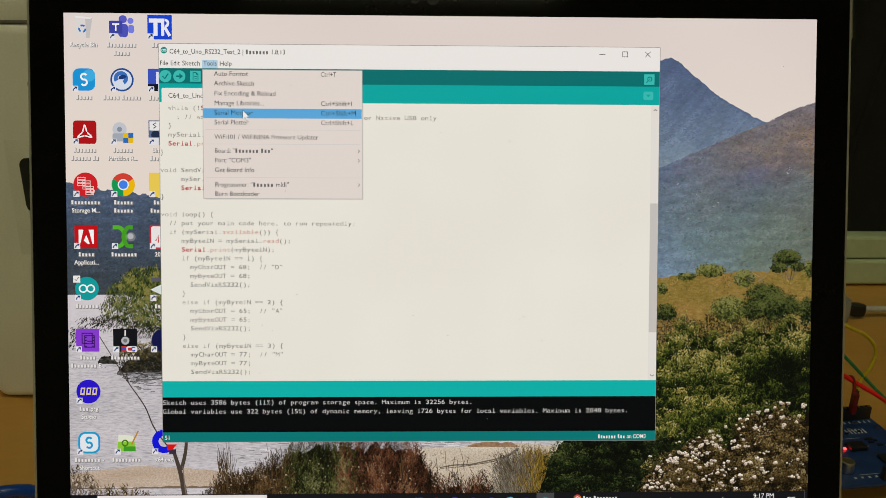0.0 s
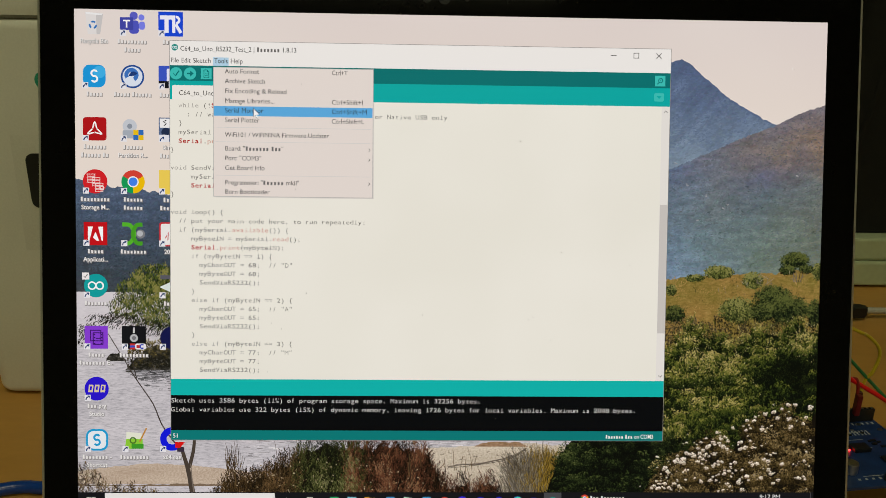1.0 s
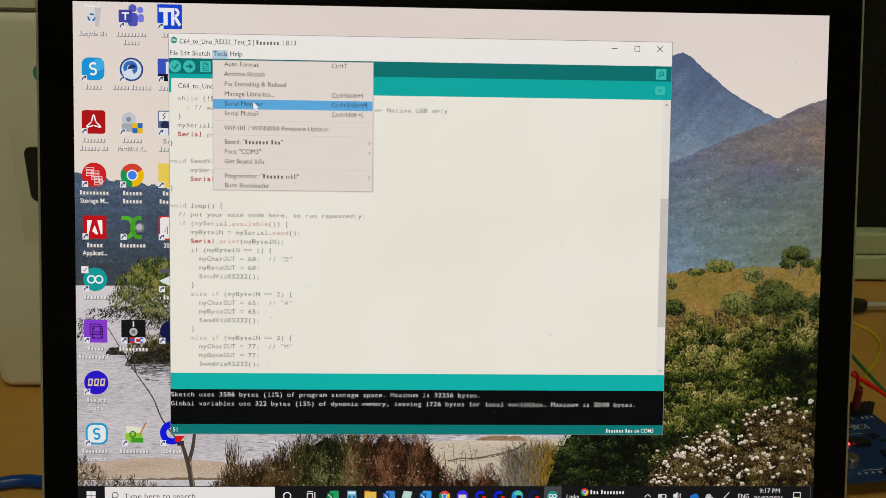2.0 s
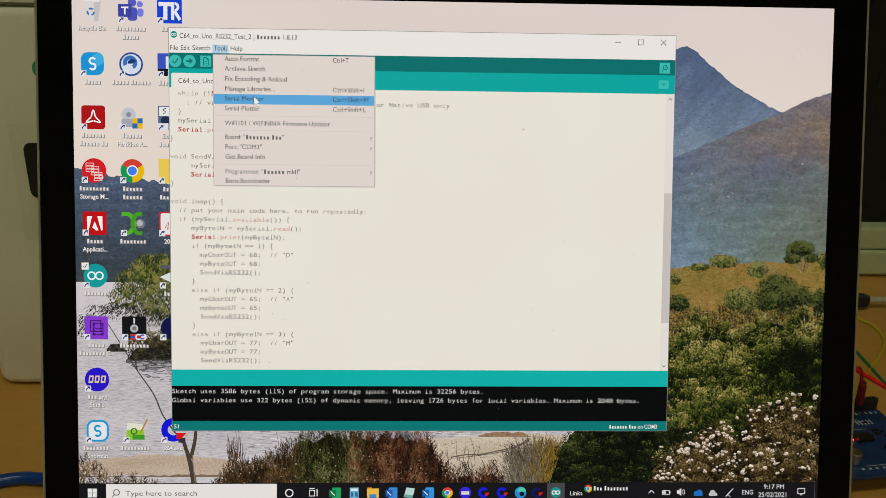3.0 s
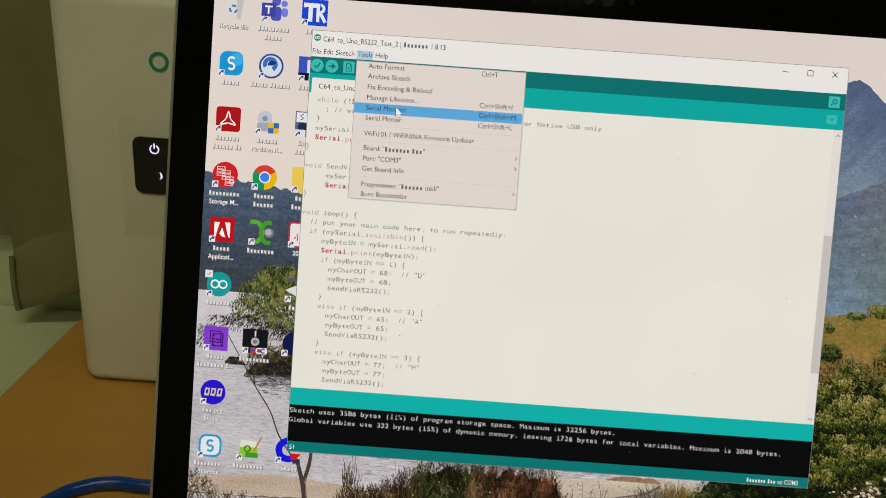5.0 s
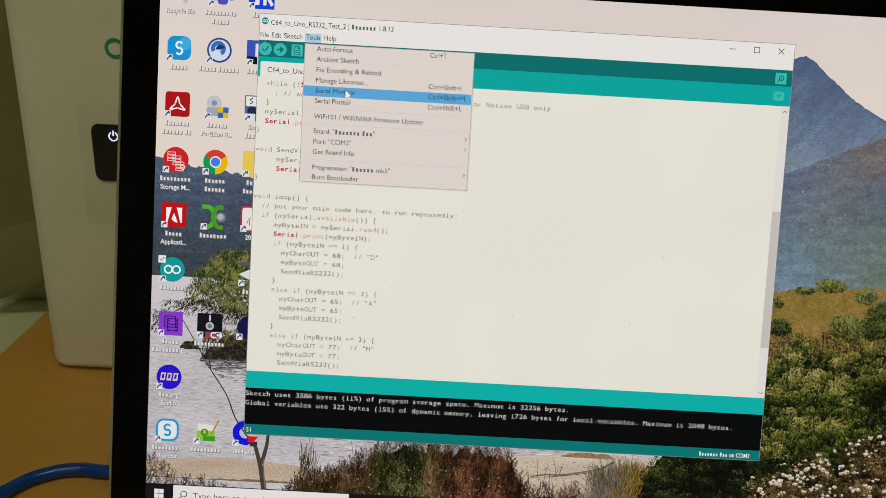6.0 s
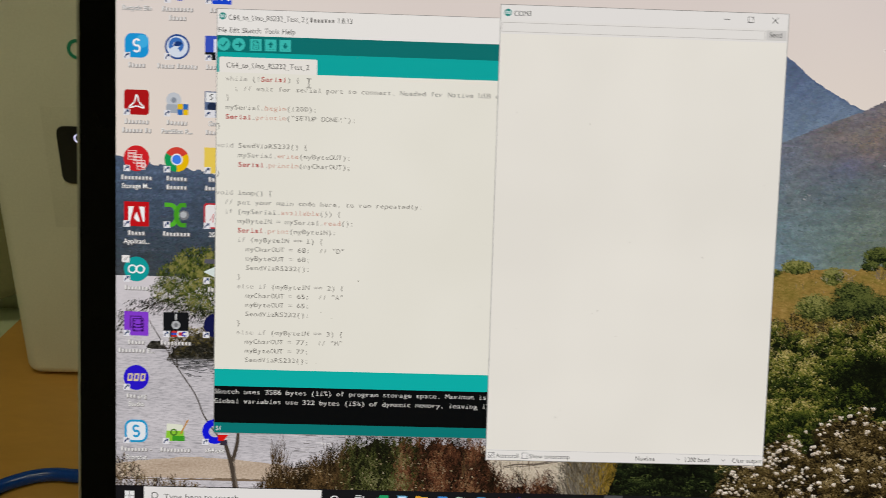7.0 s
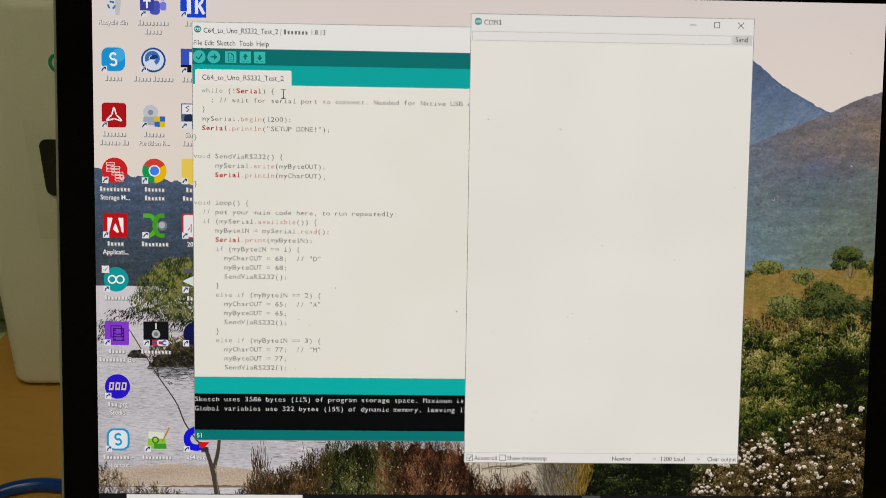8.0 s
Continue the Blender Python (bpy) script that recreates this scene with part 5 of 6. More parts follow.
def film_icon(f, u, v):
    f.rect(u - 23, v - 23, u + 23, v + 23, "8a3fd6", IC)
    f.border(u - 12, v - 15, u + 10, v + 8, 1.8, "3a1466", IC + 0.4)
    f.border(u - 7, v - 10, u + 14, v + 15, 1.8, "3a1466", IC + 0.5)
    for k in range(4):
        f.rect(u - 5, v - 7 + 6 * k, u - 2, v - 4 + 6 * k, "3a1466", IC + 0.6).rect(u + 9, v - 7 + 6 * k, u + 12, v - 4 + 6 * k, "3a1466", IC + 0.6)
    f.rect(u - 1, v + 1, u + 8, v + 3, "3a1466", IC + 0.6)


def floppy_icon(f, u, v):
    f.rect(u - 24, v - 23, u + 24, v + 23, "15161a", IC).disc(u, v + 1, 8, "b9babd", IC + 0.5).disc(u, v + 1, 4, "77787c", IC + 0.7).rect(u - 1.5, v - 20, u + 1.5, v - 9, "d8d8d8", IC + 0.5)
    f.rect(u - 8, v + 12, u + 2, v + 24, "c8332f", IC + 0.5).rect(u - 8, v + 16, u + 2, v + 20, "2f55c8", IC + 0.7)
    f.rect(u + 2, v + 12, u + 24, v + 24, "e9e6ea", IC + 0.6, 4).disc(u + 16, v + 18, 5, "2740b8", IC + 0.9, 40, 320, inner=2.5).rect(u + 5, v + 15, u + 12, v + 21, "c8332f", IC + 0.9)


def navy_disc(f, u, v):
    f.disc(u, v, 23, "15184a", IC)


def violet_disc(f, u, v):
    f.disc(u, v, 24, "2a16d0", IC)
    for k in range(3):
        a = u - 17 + 12 * k
        f.poly([(a + 2, v - 8), (a + 11, v - 8), (a + 9, v + 7), (a, v + 7)], "e3cfa6", IC + 0.5)
        f.poly([(a + 4, v - 5), (a + 8, v - 5), (a + 7, v + 3), (a + 3, v + 3)], "2a16d0", IC + 0.8)


def outline_cloud(f, u, v):
    f.rect(u - 22, v - 22, u + 22, v + 22, "1b9fd8", IC, 14).rect(u - 18, v - 18, u + 18, v + 18, "eef3f6", IC + 0.4, 11)
    f.disc(u, v - 5, 7.5, "1b9fd8", IC + 0.8, 90, 330, inner=3.4).disc(u, v + 5, 7.5, "1b9fd8", IC + 0.8, -90, 150, inner=3.4)


def pad_icon(f, u, v):
    f.poly([(u - 16, v - 16), (u + 14, v - 14), (u + 16, v + 14), (u - 18, v + 16)], "e9ecd8", IC)
    f.poly([(u - 17, v - 2), (u + 16, v - 2), (u + 17, v + 18), (u - 19, v + 18)], "8fcf3a", IC + 0.4)
    f.rect(u - 6, v + 8, u + 18, v + 18, "3f9f2a", IC + 0.7).disc(u - 3, v + 1, 7, "4f7d2b", IC + 0.8, inner=4).stroke([(u + 10, v + 4), (u + 24, v - 24)], 3, "c48a3c", IC + 1)


def commodity_icon(f, u, v):
    f.disc(u, v - 2, 24, "1018e0", IC, 30, 330, inner=11).poly([(u + 6, v + 4), (u + 26, v + 4), (u + 16, v + 16), (u + 6, v + 16)], "e01818", IC + 0.5)
    f.rect(u + 10, v + 14, u + 24, v + 24, "3a3040", IC + 0.3)


icon(0, 0, ["Recycle Bin"], bin_icon, "recycle bin icon in pale grey", False)
icon(1, 0, [[9], [5]], chat_icon, "violet chat program icon")
icon(2, 0, [[5]], blue_block, "blue square icon with white strokes")
icon(0, 1, [[5]], cloud_icon, "blue cloud program icon")
icon(1, 1, [[5, " ", 6]], swirl_icon, "blue and white swirl icon")
icon(2, 1, [[7]], drive_icon, "blue card icon half behind a window")
icon(0, 2, [[7], [6, " ", 2]], red_doc, "red document reader icon")
icon(1, 2, [[6], "Partition R..."], disks_icon, "grey disk icon with a checked shield")
icon(2, 2, ["Simulat", [7]], gray_sheet, "grey sheet icon half behind a window")
icon(0, 3, [[9], "Storage M..."], red_disc, "round red storage program icon")
icon(1, 3, [[6], [6]], wheel_icon, "four-colour wheel browser icon")
icon(2, 3, [[5], [7]], note_icon, "yellow square icon half behind a window")
icon(0, 4, [[5], "Applicati..."], red_letter, "red square icon with white strokes")
icon(1, 4, [[8]], green_cross, "green crossed arcs icon")
icon(2, 4, ["20180"], pale_sheet, "pale document icon half behind a window")
icon(0, 5, [[7]], infinity_icon, "teal round icon with a white loop, ticked")
icon(2, 5, [[5]], white_triangle, "pale triangle icon half behind a window")
icon(0, 6, [[5], [8, " E..."]], film_icon, "violet film strip icon")
icon(1, 6, [[9]], floppy_icon, "black floppy disk icon")
icon(2, 6, ["x"], navy_disc, "navy disc icon half behind a window")
icon(0, 7, [[3, " prg"], "Studio"], violet_disc, "deep blue disc icon with cream marks")
icon(0, 8, [[8, " -"], "Shortcut"], outline_cloud, "white and blue cloud program icon")
icon(1, 8, [[9]], pad_icon, "green notepad icon with a pencil")
icon(2, 8, ["x64.exe"], commodity_icon, "blue and red ring icon")

# ---- the code editor's window ----
W0 = 30
WHITE_PX, INK, FAINT, RED, ORANGE, GREY = "f5f1ea", "68645f", "a09c96", "b8302e", "ce8e79", "736f6a"


def round_mark(f, u, v, r, layer):
    f.disc(u, v, r, "1f8f88", layer)
    for d in (-r * 0.36, r * 0.36):
        f.disc(u + d, v, r * 0.42, "e6f4f3", layer + 0.3, inner=r * 0.22)


def window_buttons(parent, us, v, layer):
    """Minimise, maximise and close."""
    Flat().rect(us[0] - 6, v - 0.1, us[0] + 6, v + 1.1, "2f2d2c", layer).make("minimise_button", parent)
    Flat().border(us[1] - 5.5, v - 5.5, us[1] + 5.5, v + 5.5, 1.1, "2f2d2c", layer).make("maximise_button", parent)
    cross = Flat().stroke([(us[2] - 5.5, v - 5.5), (us[2] + 5.5, v + 5.5)], 1.2, "2f2d2c", layer)
    cross.stroke([(us[2] + 5.5, v - 5.5), (us[2] - 5.5, v + 5.5)], 1.2, "2f2d2c", layer).make("close_button", parent)


def editor_window():
    f = Flat().rect(185.3, 58.3, 1186.3, 856.8, "8d8a88", W0).rect(186.2, 59.2, 1185.4, 107, "f6f3ef", W0 + 0.4)
    w = f.make("editor_window", laptop, "white code editor window with teal bands")
    t = Flat()
    round_mark(t, 196, 72, 6.5, W0 + 1)
    t.text(["C64_to_Uno_RS232_Test_2 | ", 7, " 1.8.13"], 206.5, 435.6, 78.5, 9.2, "2f2d2c", W0 + 1, 0.0)
    t.make("title", w, "program mark and title")
    window_buttons(w, (1069, 1115, 1161), 73, W0 + 1)
    for word, a, b in (("File", 187.5, 204), ("Edit", 208.4, 227), ("Sketch", 231.4, 267), ("Tools", 273, 300), ("Help", 305, 329.5)):
        Flat().text(word, a, b, 101.6, 9.2, "2f2d2c", W0 + 1, 0.0).make("menu_word", w)
    Flat().rect(186.2, 107, 1185.4, 137.2, "067573", W0 + 0.4).make("toolbar", w, "dark teal tool bar")
    dark, pale = "067573", "3cc4bb"
    t = Flat().disc(198.3, 123, 12, pale, W0 + 0.8).stroke([(193, 123), (197, 128), (204, 118)], 2.6, dark, W0 + 1.2)
    t.make("verify_button", w, "round pale teal button with a tick")
    t = Flat().disc(225.8, 123, 12, pale, W0 + 0.8).rect(219.5, 121.5, 227, 124.5, dark, W0 + 1.2).poly([(226, 117), (233, 123), (226, 129)], dark, W0 + 1.2)
    t.make("upload_button", w, "round pale teal button with an arrow")
    t = Flat().rect(247, 112, 268, 133.5, pale, W0 + 0.8)
    t.stroke([(253, 115.5), (259, 115.5), (262.5, 119), (262.5, 130.5), (253, 130.5), (253, 115.5)], 1.5, dark, W0 + 1.2).poly([(258.6, 115.2), (263, 119.6), (258.6, 119.6)], dark, W0 + 1.3)
    t.rect(255.2, 122.6, 260.4, 123.8, dark, W0 + 1.2).rect(255.2, 126.2, 260.4, 127.4, dark, W0 + 1.2)
    t.make("new_button", w, "square pale teal button with a sheet")
    for u, a in ((284.8, 1), (311.6, -1)):
        t = Flat().rect(u - 10.5, 112, u + 10.5, 133.5, pale, W0 + 0.8)
        t.rect(u - 1.8, 118, u + 1.8, 127, dark, W0 + 1.2).poly([(u - 5.5, 122.3), (u, 122.3 - 6.5 * a), (u + 5.5, 122.3)], dark, W0 + 1.2)
        for k in range(6):
            t.rect(u - 7 + 2.5 * k, 129.6, u - 5.8 + 2.5 * k, 130.8, dark, W0 + 1.2)
        t.make("file_button", w, "square pale teal button with an arrow")
    t = Flat().rect(1154, 112.5, 1175, 133.5, pale, W0 + 0.8).disc(1165.5, 122, 5, dark, W0 + 1.2, inner=3.3).stroke([(1162, 126), (1158.5, 129.5)], 1.6, dark, W0 + 1.2).disc(1165.5, 122, 1.1, dark, W0 + 1.2)
    t.make("monitor_button", w, "square pale teal button with a lens")
    Flat().rect(186.2, 137.2, 1185.4, 174, "00aea9", W0 + 0.4).make("tab_bar", w, "teal band")
    t = Flat().rect(190.5, 146, 371.5, 174.2, WHITE_PX, W0 + 0.8, 3).rect(190.5, 165, 371.5, 174.4, WHITE_PX, W0 + 0.9)
    t.text("C64_to_Uno_RS232_Test_2", 203.3, 357.2, 165.6, 9.4, "4a4745", W0 + 1.3, 0.0)
    t.make("file_tab", w, "white tab with a file name")
    Flat().rect(1153, 147, 1173, 164, pale, W0 + 0.8, 3).poly([(1158, 153), (1168, 153), (1163, 159)], "00aea9", W0 + 1.2).make("tab_list_button", w)
    page = picture("page_pixels", [(0.3, "f1eee2"), (0.7, "f5f2e7")], (14, 14), 2)
    Flat().rect(186.2, 174, 1185.4, 732.3, page, W0 + 0.4).make("code_page", w, "white page with lines of code")
    b = Flat().rect(1169, 174, 1185.4, 732.3, "ece8e2", W0 + 0.8).rect(1169.5, 372, 1185, 634, "cfcac5", W0 + 1.2)
    b.stroke([(1174, 186), (1177.5, 182.5), (1181, 186)], 1.4, "77736f", W0 + 1.4).stroke([(1174, 721), (1177.5, 724.5), (1181, 721)], 1.4, "77736f", W0 + 1.4)
    b.make("scroll_bar", w)
    loop = [("if (myByteIN == 1) {", "68", "D"), ("else if (myByteIN == 2) {", "65", "A"), ("else if (myByteIN == 3) {", "77", "M")]
    lines = ["  while (!Serial) {", "    ; // wait for serial port to connect. Needed for Native USB only", "  }", "  mySerial.begin(1200);",
             "  Serial.println(\"SETUP DONE!\");", "}", "", "void SendViaRS232() {", "     mySerial.write(myByteOUT);", "     Serial.println(myCharOUT);", "}", "",
             "void loop() {", "  // put your main code here, to run repeatedly:", "  if (mySerial.available()) {", "     myByteIN = mySerial.read();", "     Serial.print(myByteIN);"]
    for head, num, ch in loop:
        lines += ["     " + head, "       myCharOUT = " + num + ";  // \"" + ch + "\"", "       myByteOUT = " + num + ";", "       SendViaRS232();", "     }"]
    words = {"while": FAINT, "void": FAINT, "if": FAINT, "else": FAINT, "==": FAINT, "=": FAINT, "Serial": RED, "begin": ORANGE, "println": ORANGE, "write": ORANGE, "available": ORANGE, "read": ORANGE, "print": ORANGE}
    for i, text in enumerate(lines[:-1]):
        if not text:
            continue
        base = 396.5 + 17.61 * (i - 12) + 4.2
        t = Flat()
        k = 0
        while k < len(text):
            e = k + 1
            if text[k].isalnum() or text[k] == "_":
                while e < len(text) and (text[e].isalnum() or text[e] == "_"):
                    e += 1
            elif text[k] == "=":
                while e < len(text) and text[e] == "=":
                    e += 1
            w_ = text[k:e]
            comment = "//" in text[:k + 2]
            col = INK if comment or text[k] in "();\"{}.,!" else words.get(w_, INK)
            if comment:
                col = GREY
            t.mono(w_, 186.2 + 8.10 * k, base, 8.6, 8.10, col, W0 + 1.2, 0.02 if w_ == "Serial" and not comment else -0.003)
            k = e
        t.make("code_line", w)
    t = Flat().rect(186.2, 732.3, 1185.4, 765.2, "00b8b1", W0 + 0.4)
    t.make("status_band", w, "teal band")
    t = Flat().rect(186.2, 765.2, 1185.4, 836.4, "07090c", W0 + 0.4)
    t.make("console", w, "black console with white text")
    for text, u1, v in (("Sketch uses 3586 bytes (11%) of program storage space. Maximum is 32256 bytes.", 811.1, 776), ("Global variables use 322 bytes (15%) of dynamic memory, leaving 1726 bytes for local variables. Maximum is 2048 bytes.", 1130.0, 794.3)):
        Flat().mono(text, 185.8, v + 4, 8.8, (u1 - 185.4) / len(text), "e6e4e0", W0 + 1.2, -0.004).make("console_line", w)
    t = Flat().rect(186.2, 836.4, 1185.4, 856.0, "057c79", W0 + 0.4)
    t.text("51", 189.5, 201.2, 851.6, 8.4, "f2f2ee", W0 + 1.2, 0.008).text([7, " ", 3, " on COM3"], 1067.6, 1166.7, 851.8, 8.4, "f2f2ee", W0 + 1.2, 0.008)
    t.make("footer", w, "dark teal footer")


editor_window()

# ---- the open menu over the editor ----
M0 = 36


def tools_menu():
    f = Flat().rect(271.2, 109, 588.3, 365.4, "b9b6b3", M0).rect(272.3, 110.1, 587.2, 364.3, "ece2db", M0 + 0.4)
    f.rect(588.3, 176, 590, 367, "ded9d2", M0 - 2).rect(276, 365.4, 590, 367, "ded9d2", M0 - 2)
    w = f.make("drop_down_menu", laptop, "open pale grey drop-down menu")
    Flat().rect(270.8, 90.5, 301.5, 107, "b8d8ec", M0).text("Tools", 273, 300, 101.6, 9.2, "2f2d2c", M0 + 0.6, 0.0).make("menu_title", w, "highlighted pale blue menu title")
    Flat().rect(272.3, 186, 586.6, 205.2, "5fb0e6", M0 + 0.8).make("highlight", w, "bright blue bar on the chosen row")
    rows = ((117.4, 361.6, "Auto Format"), (136.4, 373.8, "Archive Sketch"), (156, 416.3, "Fix Encoding & Reload"), (175.4, 392.7, "Manage Libraries..."), (194.3, 370.2, "Serial Monitor"), (213.4, 362.2, "Serial Plotter"),
            (242.4, 500.3, "WiFi101 / WiFiNINA Firmware Updater"), (269.6, 410.2, ["Board: \"", 7, " ", 3, "\""]), (288.8, 366.4, "Port: \"COM3\""), (308, 373, "Get Board Info"), (337.1, 441.5, ["Programmer: \"", 6, " mkII\""]), (355.5, 382.9, "Burn Bootloader"))
    keys = {0: ("Ctrl+T", 536.5), 3: ("Ctrl+Shift+I", 568), 4: ("Ctrl+Shift+M", 576), 5: ("Ctrl+Shift+L", 570.2)}
    for i, (v, u1, text) in enumerate(rows):
        Flat().text(text, 294, u1, v + 4.2, 9.0, "2f2d2c", M0 + 1.4, -0.002).make("menu_row", w)
        if i in keys:
            Flat().text(keys[i][0], 505, keys[i][1], v + 4.4, 9.0, "2f2d2c", M0 + 1.4, -0.002).make("key_hint", w)
        if i in (7, 8, 10):
            Flat().stroke([(579.5, v - 3), (582.5, v), (579.5, v + 3)], 1.1, "55524f", M0 + 1.4).make("submenu_mark", w)
    Flat().rect(276, 227.6, 584, 228.4, "d8d5d2", M0 + 0.8).rect(276, 256, 584, 256.8, "d8d5d2", M0 + 0.8).rect(276, 322.6, 584, 323.4, "d8d5d2", M0 + 0.8).make("divider", w)
    return w


menu = tools_menu()

# ---- the serial monitor's window ----
C0 = 0


def monitor_window():
    f = Flat().rect(708.5, 33.3, 1249.5, 898.3, "9a9794", C0).rect(709.6, 34.4, 1248.4, 897.2, "f1eeea", C0 + 0.4)
    w = f.make("monitor_window", laptop, "tall pale serial monitor window")
    t = Flat().rect(709.6, 34.4, 1248.4, 62, "f2efec", C0 + 0.8)
    round_mark(t, 722.8, 48.2, 6.8, C0 + 1.2)
    t.text("COM3", 733.6, 767, 53.8, 9.2, "2f2d2c", C0 + 1.2, 0.0)
    t.make("title_bar", w, "pale bar with the title")
    window_buttons(w, (1132, 1177.6, 1223.5), 46.6, C0 + 1.2)
    t = Flat().rect(712, 66, 1206, 83.5, "c9c5c1", C0 + 0.8).rect(713, 67, 1205, 82.5, "f1eeea", C0 + 1.2)
    t.make("entry_field", w, "empty entry field")
    Flat().rect(1208, 65, 1246.5, 83.5, "d9d6d3", C0 + 0.8).text("Send", 1214, 1238, 77.6, 9, "2f2d2c", C0 + 1.2, 0.0).make("send_button", w, "grey button")
    Flat().rect(710.4, 87, 1247.6, 876.5, picture("blank_page_pixels", [(0.3, "f2eee5"), (0.7, "f7f3ea")], (14, 14), 2), C0 + 0.8).make("output_page", w, "empty pale page")
    Flat().rect(709.6, 877.6, 1248.4, 878.4, "cfccc9", C0 + 0.8).make("divider", w)
    for u in (719.8, 784.4):
        t = Flat().rect(u - 6, 882, u + 6, 894, "6d6a68", C0 + 0.8).rect(u - 5, 883, u + 5, 893, "f2efec", C0 + 1.2)
        if u < 750:
            t.stroke([(716.5, 888), (719, 891), (723.5, 884.5)], 1.4, "2f2d2c", C0 + 1.6)
        t.make("check_box", w)
    for text, a, b in (("Autoscroll", 728.8, 773.3), ("Show timestamp", 793.4, 871.6), ("Newline", 999.4, 1037.6), ("1200 baud", 1095, 1144.6), ("Clear output", 1188.6, 1246)):
        Flat().text(text, a, b, 892.6, 8.4, "4a4745", C0 + 1.2, -0.002).make("option_text", w)
    for u in (1083.6, 1171.5):
        Flat().stroke([(u - 3, 887), (u, 890), (u + 3, 887)], 1.1, "77736f", C0 + 1.2).make("list_arrow", w)
    return w


monitor = monitor_window()

# ---- taskbar ----


def taskbar():
    T = 28
    w = Flat().rect(0, 963.3, 1504, 1003, "17171b", T).make("taskbar", laptop, "dark taskbar with small icons")
    s = Flat()
    for a, b in ((0, 0), (9.5, 0), (0, 9.5), (9.5, 9.5)):
        s.rect(17 + a, 974 + b, 25.5 + a, 982.5 + b, "f2f2f2", T + 0.5)
    s.make("start_button", w)
    s = Flat().rect(53.4, 965, 394, 1002, "f1eeec", T + 0.5).disc(74, 982, 6.5, "2f2d2c", T + 1, inner=5).stroke([(69.5, 987), (64.5, 992)], 1.6, "2f2d2c", T + 1)
    s.text("Type here to search", 91.4, 235, 989, 10, "5d5a58", T + 1, -0.002)
    s.make("search_box", w, "white search box")
    V = 984

    def place(name, u, draw):
        f = Flat()
        draw(f, u)
        f.make(name, w)

    place("task_icon", 419, lambda f, u: f.disc(u, V, 8.5, "f0f0f0", T + 0.5, inner=6.3))
    place("task_icon", 467, lambda f, u: f.border(u - 8, V - 6, u + 4, V + 7, 1.6, "f0f0f0", T + 0.5).rect(u - 8, V - 10, u + 4, V - 8.4, "f0f0f0", T + 0.5).rect(u + 7, V - 8, u + 9, V + 7, "f0f0f0", T + 0.5))

    def sheet(h, h2):
        return lambda f, u: f.rect(u - 6, V - 11, u + 12, V + 11, h, T + 0.5, 2).rect(u - 12, V - 6, u + 2, V + 8, h2, T + 1).stroke([(u - 9, V - 3), (u - 1, V + 5)], 1.8, "f0f0f0", T + 1.4)

    place("task_icon", 511.4, sheet("21a366", "107c41"))
    place("task_icon", 550, lambda f, u: f.rect(u - 9, V - 11, u + 9, V + 11, "6fb7dc", T + 0.5).rect(u - 7, V - 9, u + 7, V - 4, "e6f2f8", T + 1).rect(u - 7, V - 1, u - 2, V + 8, "2a6f9a", T + 1).rect(u + 2, V - 1, u + 7, V + 8, "2a6f9a", T + 1))
    place("task_icon", 587.8, lambda f, u: f.rect(u - 12, V - 9, u + 12, V + 10, "f2c14b", T + 0.5).rect(u - 12, V - 11, u - 2, V - 8, "d99a2b", T + 0.5).rect(u - 7, V + 3, u + 7, V + 10, "3e8fd0", T + 1))
    place("task_icon", 625.5, sheet("3f8ddb", "1b5cb8"))
    place("task_icon", 662, lambda f, u: f.poly([(u - 6, V - 11), (u + 11, V - 9), (u + 6, V + 11), (u - 12, V + 9)], "bfe0d8", T + 0.5).poly([(u - 9, V + 3), (u + 7, V + 5), (u + 6, V + 11), (u - 12, V + 9)], "6fb0a4", T + 1))
    place("task_icon", 700, sheet("3a9ae8", "0f62b5"))

    def small_wheel(f, u, r=11, v=V):
        for a, h in ((-150, "db4437"), (-30, "f4c20d"), (90, "0f9d58")):
            f.disc(u, v, r, h, T + 0.5, a, a + 120, inner=r * 0.4)
        f.disc(u, v, r * 0.5, "f5f5f5", T + 0.9).disc(u, v, r * 0.38, "4285f4", T + 1.2)

    place("task_icon", 739, small_wheel)
    place("task_icon", 775.6, lambda f, u: f.disc(u, V, 12, "3a2ae0", T + 0.5).rect(u - 8, V - 3, u + 8, V + 4, "e6e0d0", T + 1))
    for u in (813.6, 851.6, 923):
        place("task_icon", u, lambda f, u: f.disc(u - 1, V, 11, "1420d8" if u < 900 else "141a5a", T + 0.5, 40, 320, inner=5).poly([(u + 3, V), (u + 12, V), (u + 7, V + 6), (u + 3, V + 6)], "d82020", T + 1))
    place("task_icon", 888.4, lambda f, u: f.disc(u, V, 12, "2a8fd8", T + 0.5).disc(u + 2, V - 2, 9, "4fd0a8", T + 0.9, 180, 360).disc(u + 3, V + 3, 5, "17171b", T + 1.2))
    place("task_icon", 961, lambda f, u: round_mark(f.rect(u - 18, 964, u + 18, 1003, "4a4a4e", T + 0.3), u, V, 11, T + 0.7))
    s = Flat().text("Links", 989, 1016, 990, 9, "e8e8e8", T + 0.5, 0.0)
    small_wheel(s, 1027, 8, 976)
    s.text([3, " ", 8], 1038, 1110.3, 980, 9.4, "e8e8e8", T + 0.5)
    s.make("link_row", w)
    ink = "e8e8e8"
    Flat().stroke([(1152, 986), (1158, 980), (1164, 986)], 1.8, ink, T + 0.5).make("tray_arrow", w)
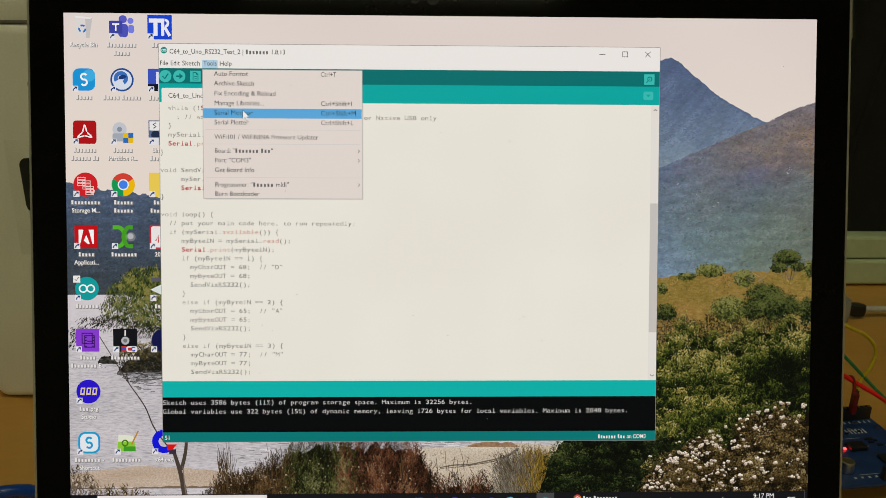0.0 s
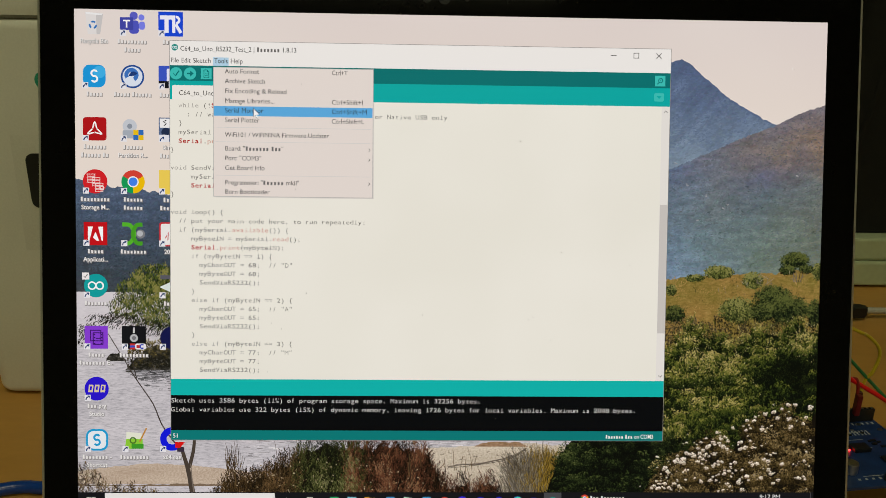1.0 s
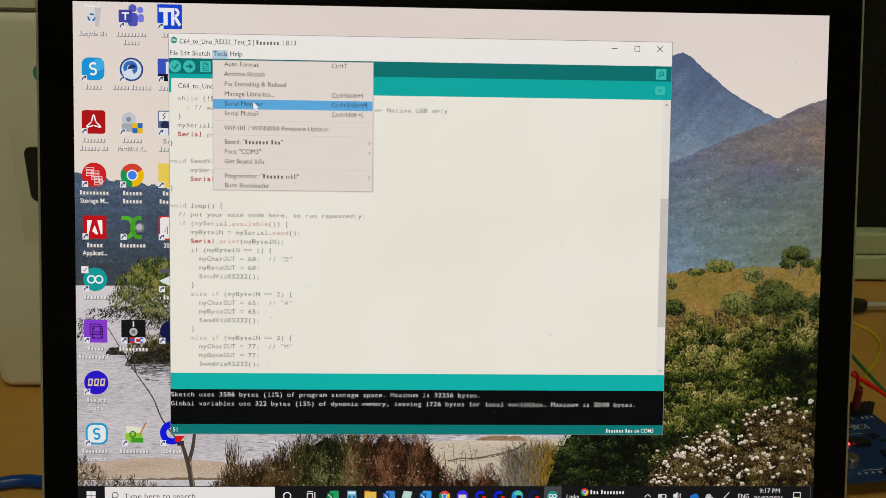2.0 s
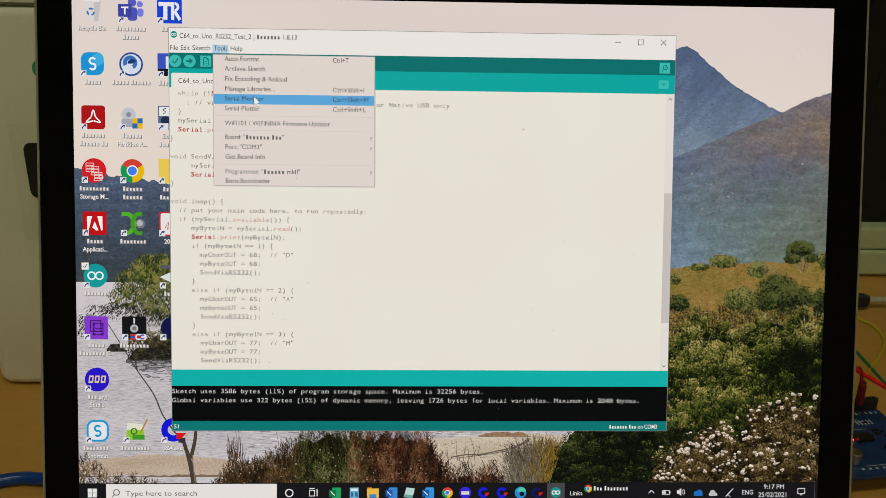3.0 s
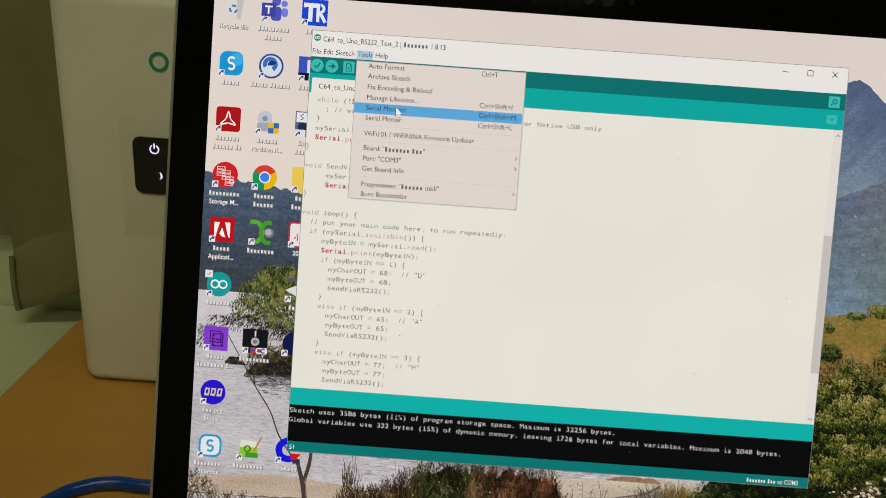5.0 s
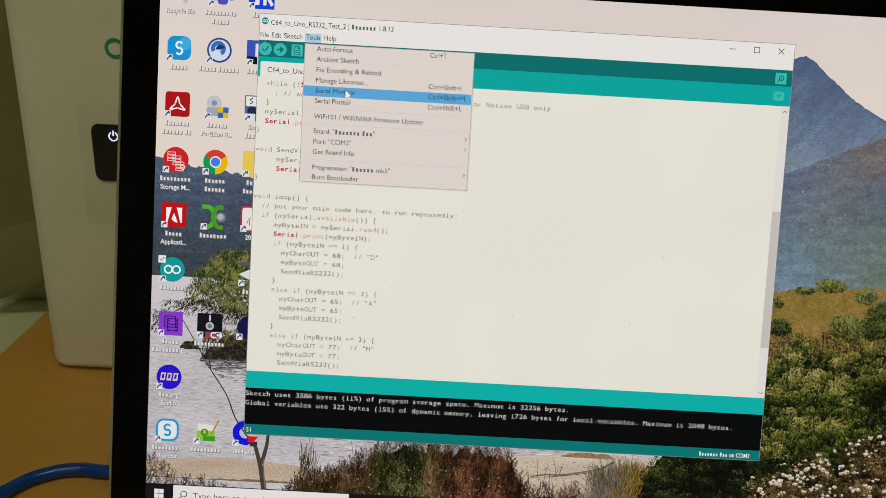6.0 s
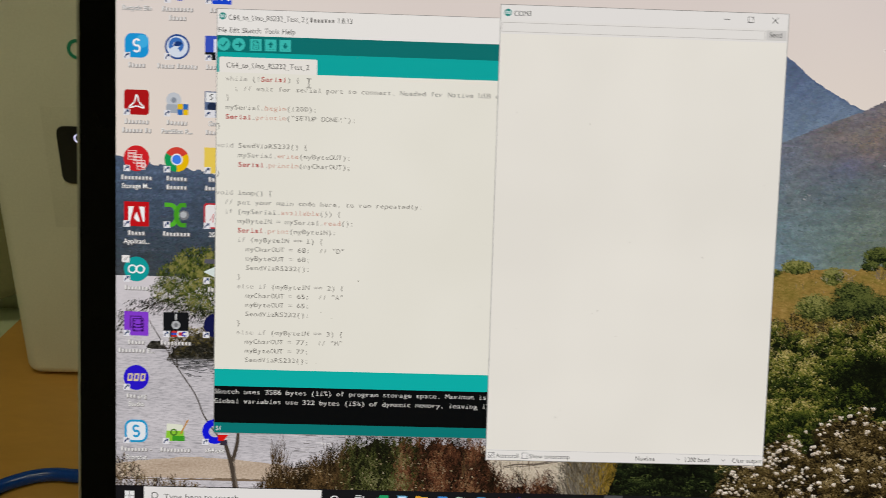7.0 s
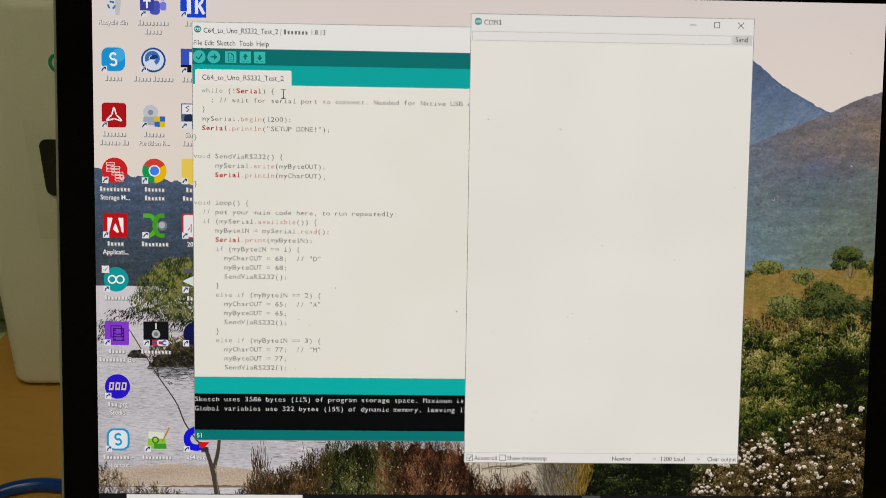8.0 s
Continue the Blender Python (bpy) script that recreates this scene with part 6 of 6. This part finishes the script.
    Flat().border(1180, 980, 1196, 989, 1.4, ink, T + 0.5).rect(1182, 982, 1187.5, 987, ink, T + 0.5).rect(1196, 982.8, 1197.6, 986.2, ink, T + 0.5).make("battery_symbol", w)
    s = Flat().poly([(1211, 980), (1215, 980), (1220, 975), (1220, 992), (1215, 987), (1211, 987)], ink, T + 0.5)
    s.disc(1219, 983.5, 5, ink, T + 0.5, -45, 45, inner=3.8).disc(1219, 983.5, 8.5, ink, T + 0.5, -45, 45, inner=7.3).make("sound_symbol", w)
    Flat().disc(1251, 986.5, 5, "2072c8", T + 0.5).disc(1257.5, 985, 6.2, "2072c8", T + 0.6).rect(1246, 985.5, 1265, 992, "2072c8", T + 0.7, 3).make("blue_cloud_symbol", w)
    Flat().disc(1285, 985.5, 6, "c9c9c9", T + 0.5).rect(1277, 985.5, 1295, 992, "c9c9c9", T + 0.6, 3).make("grey_cloud_symbol", w)
    Flat().stroke([(1314, 992), (1328, 976)], 3, "d8d8d8", T + 0.5, 1.5).stroke([(1312, 994), (1317, 990), (1322, 994)], 1.2, "d8d8d8", T + 0.6, 1.2, 3).make("pen_symbol", w)
    Flat().text("ENG", 1346, 1370, 989, 9.4, ink, T + 0.5).make("language_text", w)
    Flat().text("9:17 PM", 1391, 1434.5, 977.5, 9.4, "f0f0f0", T + 0.5).make("clock", w)
    Flat().text("25/02/2021", 1380.2, 1441.6, 994, 9.4, "f0f0f0", T + 0.5).make("date", w)
    Flat().rect(1497.6, 964, 1498.6, 1003, "55555a", T + 0.5).make("desktop_button", w, "thin line at the end of the bar")
    Flat().border(1462, 976, 1478, 988, 1.6, ink, T + 0.5).poly([(1467, 988), (1473, 988), (1470, 992)], ink, T + 0.5).make("notice_symbol", w)


taskbar()

# ---- the pointers, the dust and a painted highlight on the glass ----
P0 = 40


def pointers():
    u, v = 351, 190.5
    pts = [(0, 0), (0, 16), (3.7, 12.6), (6.2, 18), (8.6, 17), (6.2, 11.6), (11.2, 11.2)]
    a = Flat().poly([(u + 1.16 * x - 1, v + 1.16 * y - 1.6) for x, y in pts], "3a3a3c", P0).poly([(u + x, v + y) for x, y in pts], "fbfbfb", P0 + 0.5)
    arrow = a.make("arrow_pointer", laptop, "white arrow pointer")
    i = Flat()
    i.rect(355.6, 182, 357, 198, "2a2a2a", P0).rect(352, 181, 360.6, 182.4, "2a2a2a", P0).rect(352, 197.6, 360.6, 199, "2a2a2a", P0)
    beam = i.make("text_pointer", laptop, "thin text pointer")
    return arrow, beam


arrow_pointer, text_pointer = pointers()


def dust():
    rng = random.Random(77)
    mat = surface("dust_grey", (0.25, 0.24, 0.22), 0.9)
    d = Flat()
    spots = [(745, 231), (830, 252), (407, 630), (380, 717), (1437, 95), (970, 470), (690, 600), (905, 608), (760, 640), (950, 650), (1110, 495)]
    spots += [(rng.uniform(200, 1480), rng.uniform(70, 940)) for _ in range(14)]
    for u, v in spots:
        r = rng.uniform(0.4, 0.95)
        d.poly([(u + r * rng.uniform(0.6, 1.3) * math.cos(a), v + r * rng.uniform(0.6, 1.3) * math.sin(a)) for a in (0, 1.05, 2.1, 3.14, 4.2, 5.2)], mat, 60 if u < 705 or u > 1252 else 100)
    # a droplet's crescent reflection, painted as a small glowing stroke
    d.stroke([(1434, 92), (1433, 95), (1434, 98), (1437, 99)], 0.9, lit("faf6f0"), 60, 0.5, 3)
    d.make("dust", laptop, "dusty specks and one painted crescent highlight on the glass", "stuff")


dust()


# ---- what moves ----
def motions():
    def lift(d):
        return DISPLAY @ pose(0, -d * 5e-6, 0)
    # the menu closes, the pointer changes, the new window comes up; closed windows lie behind the panel's picture
    walk(menu, [(0.0, lift(0)), (6.26, lift(0)), (6.34, lift(-70)), (8.0, lift(-70))])
    walk(arrow_pointer, [(0.0, lift(0)), (6.1, lift(0)), (6.2, lift(-75)), (8.0, lift(-75))])
    walk(text_pointer, [(0.0, lift(-75)), (6.1, lift(-75)), (6.2, lift(0)), (8.0, lift(0))])
    walk(monitor, [(0.0, lift(-32)), (6.46, lift(-32)), (6.54, lift(92)), (8.0, lift(92))])


motions()
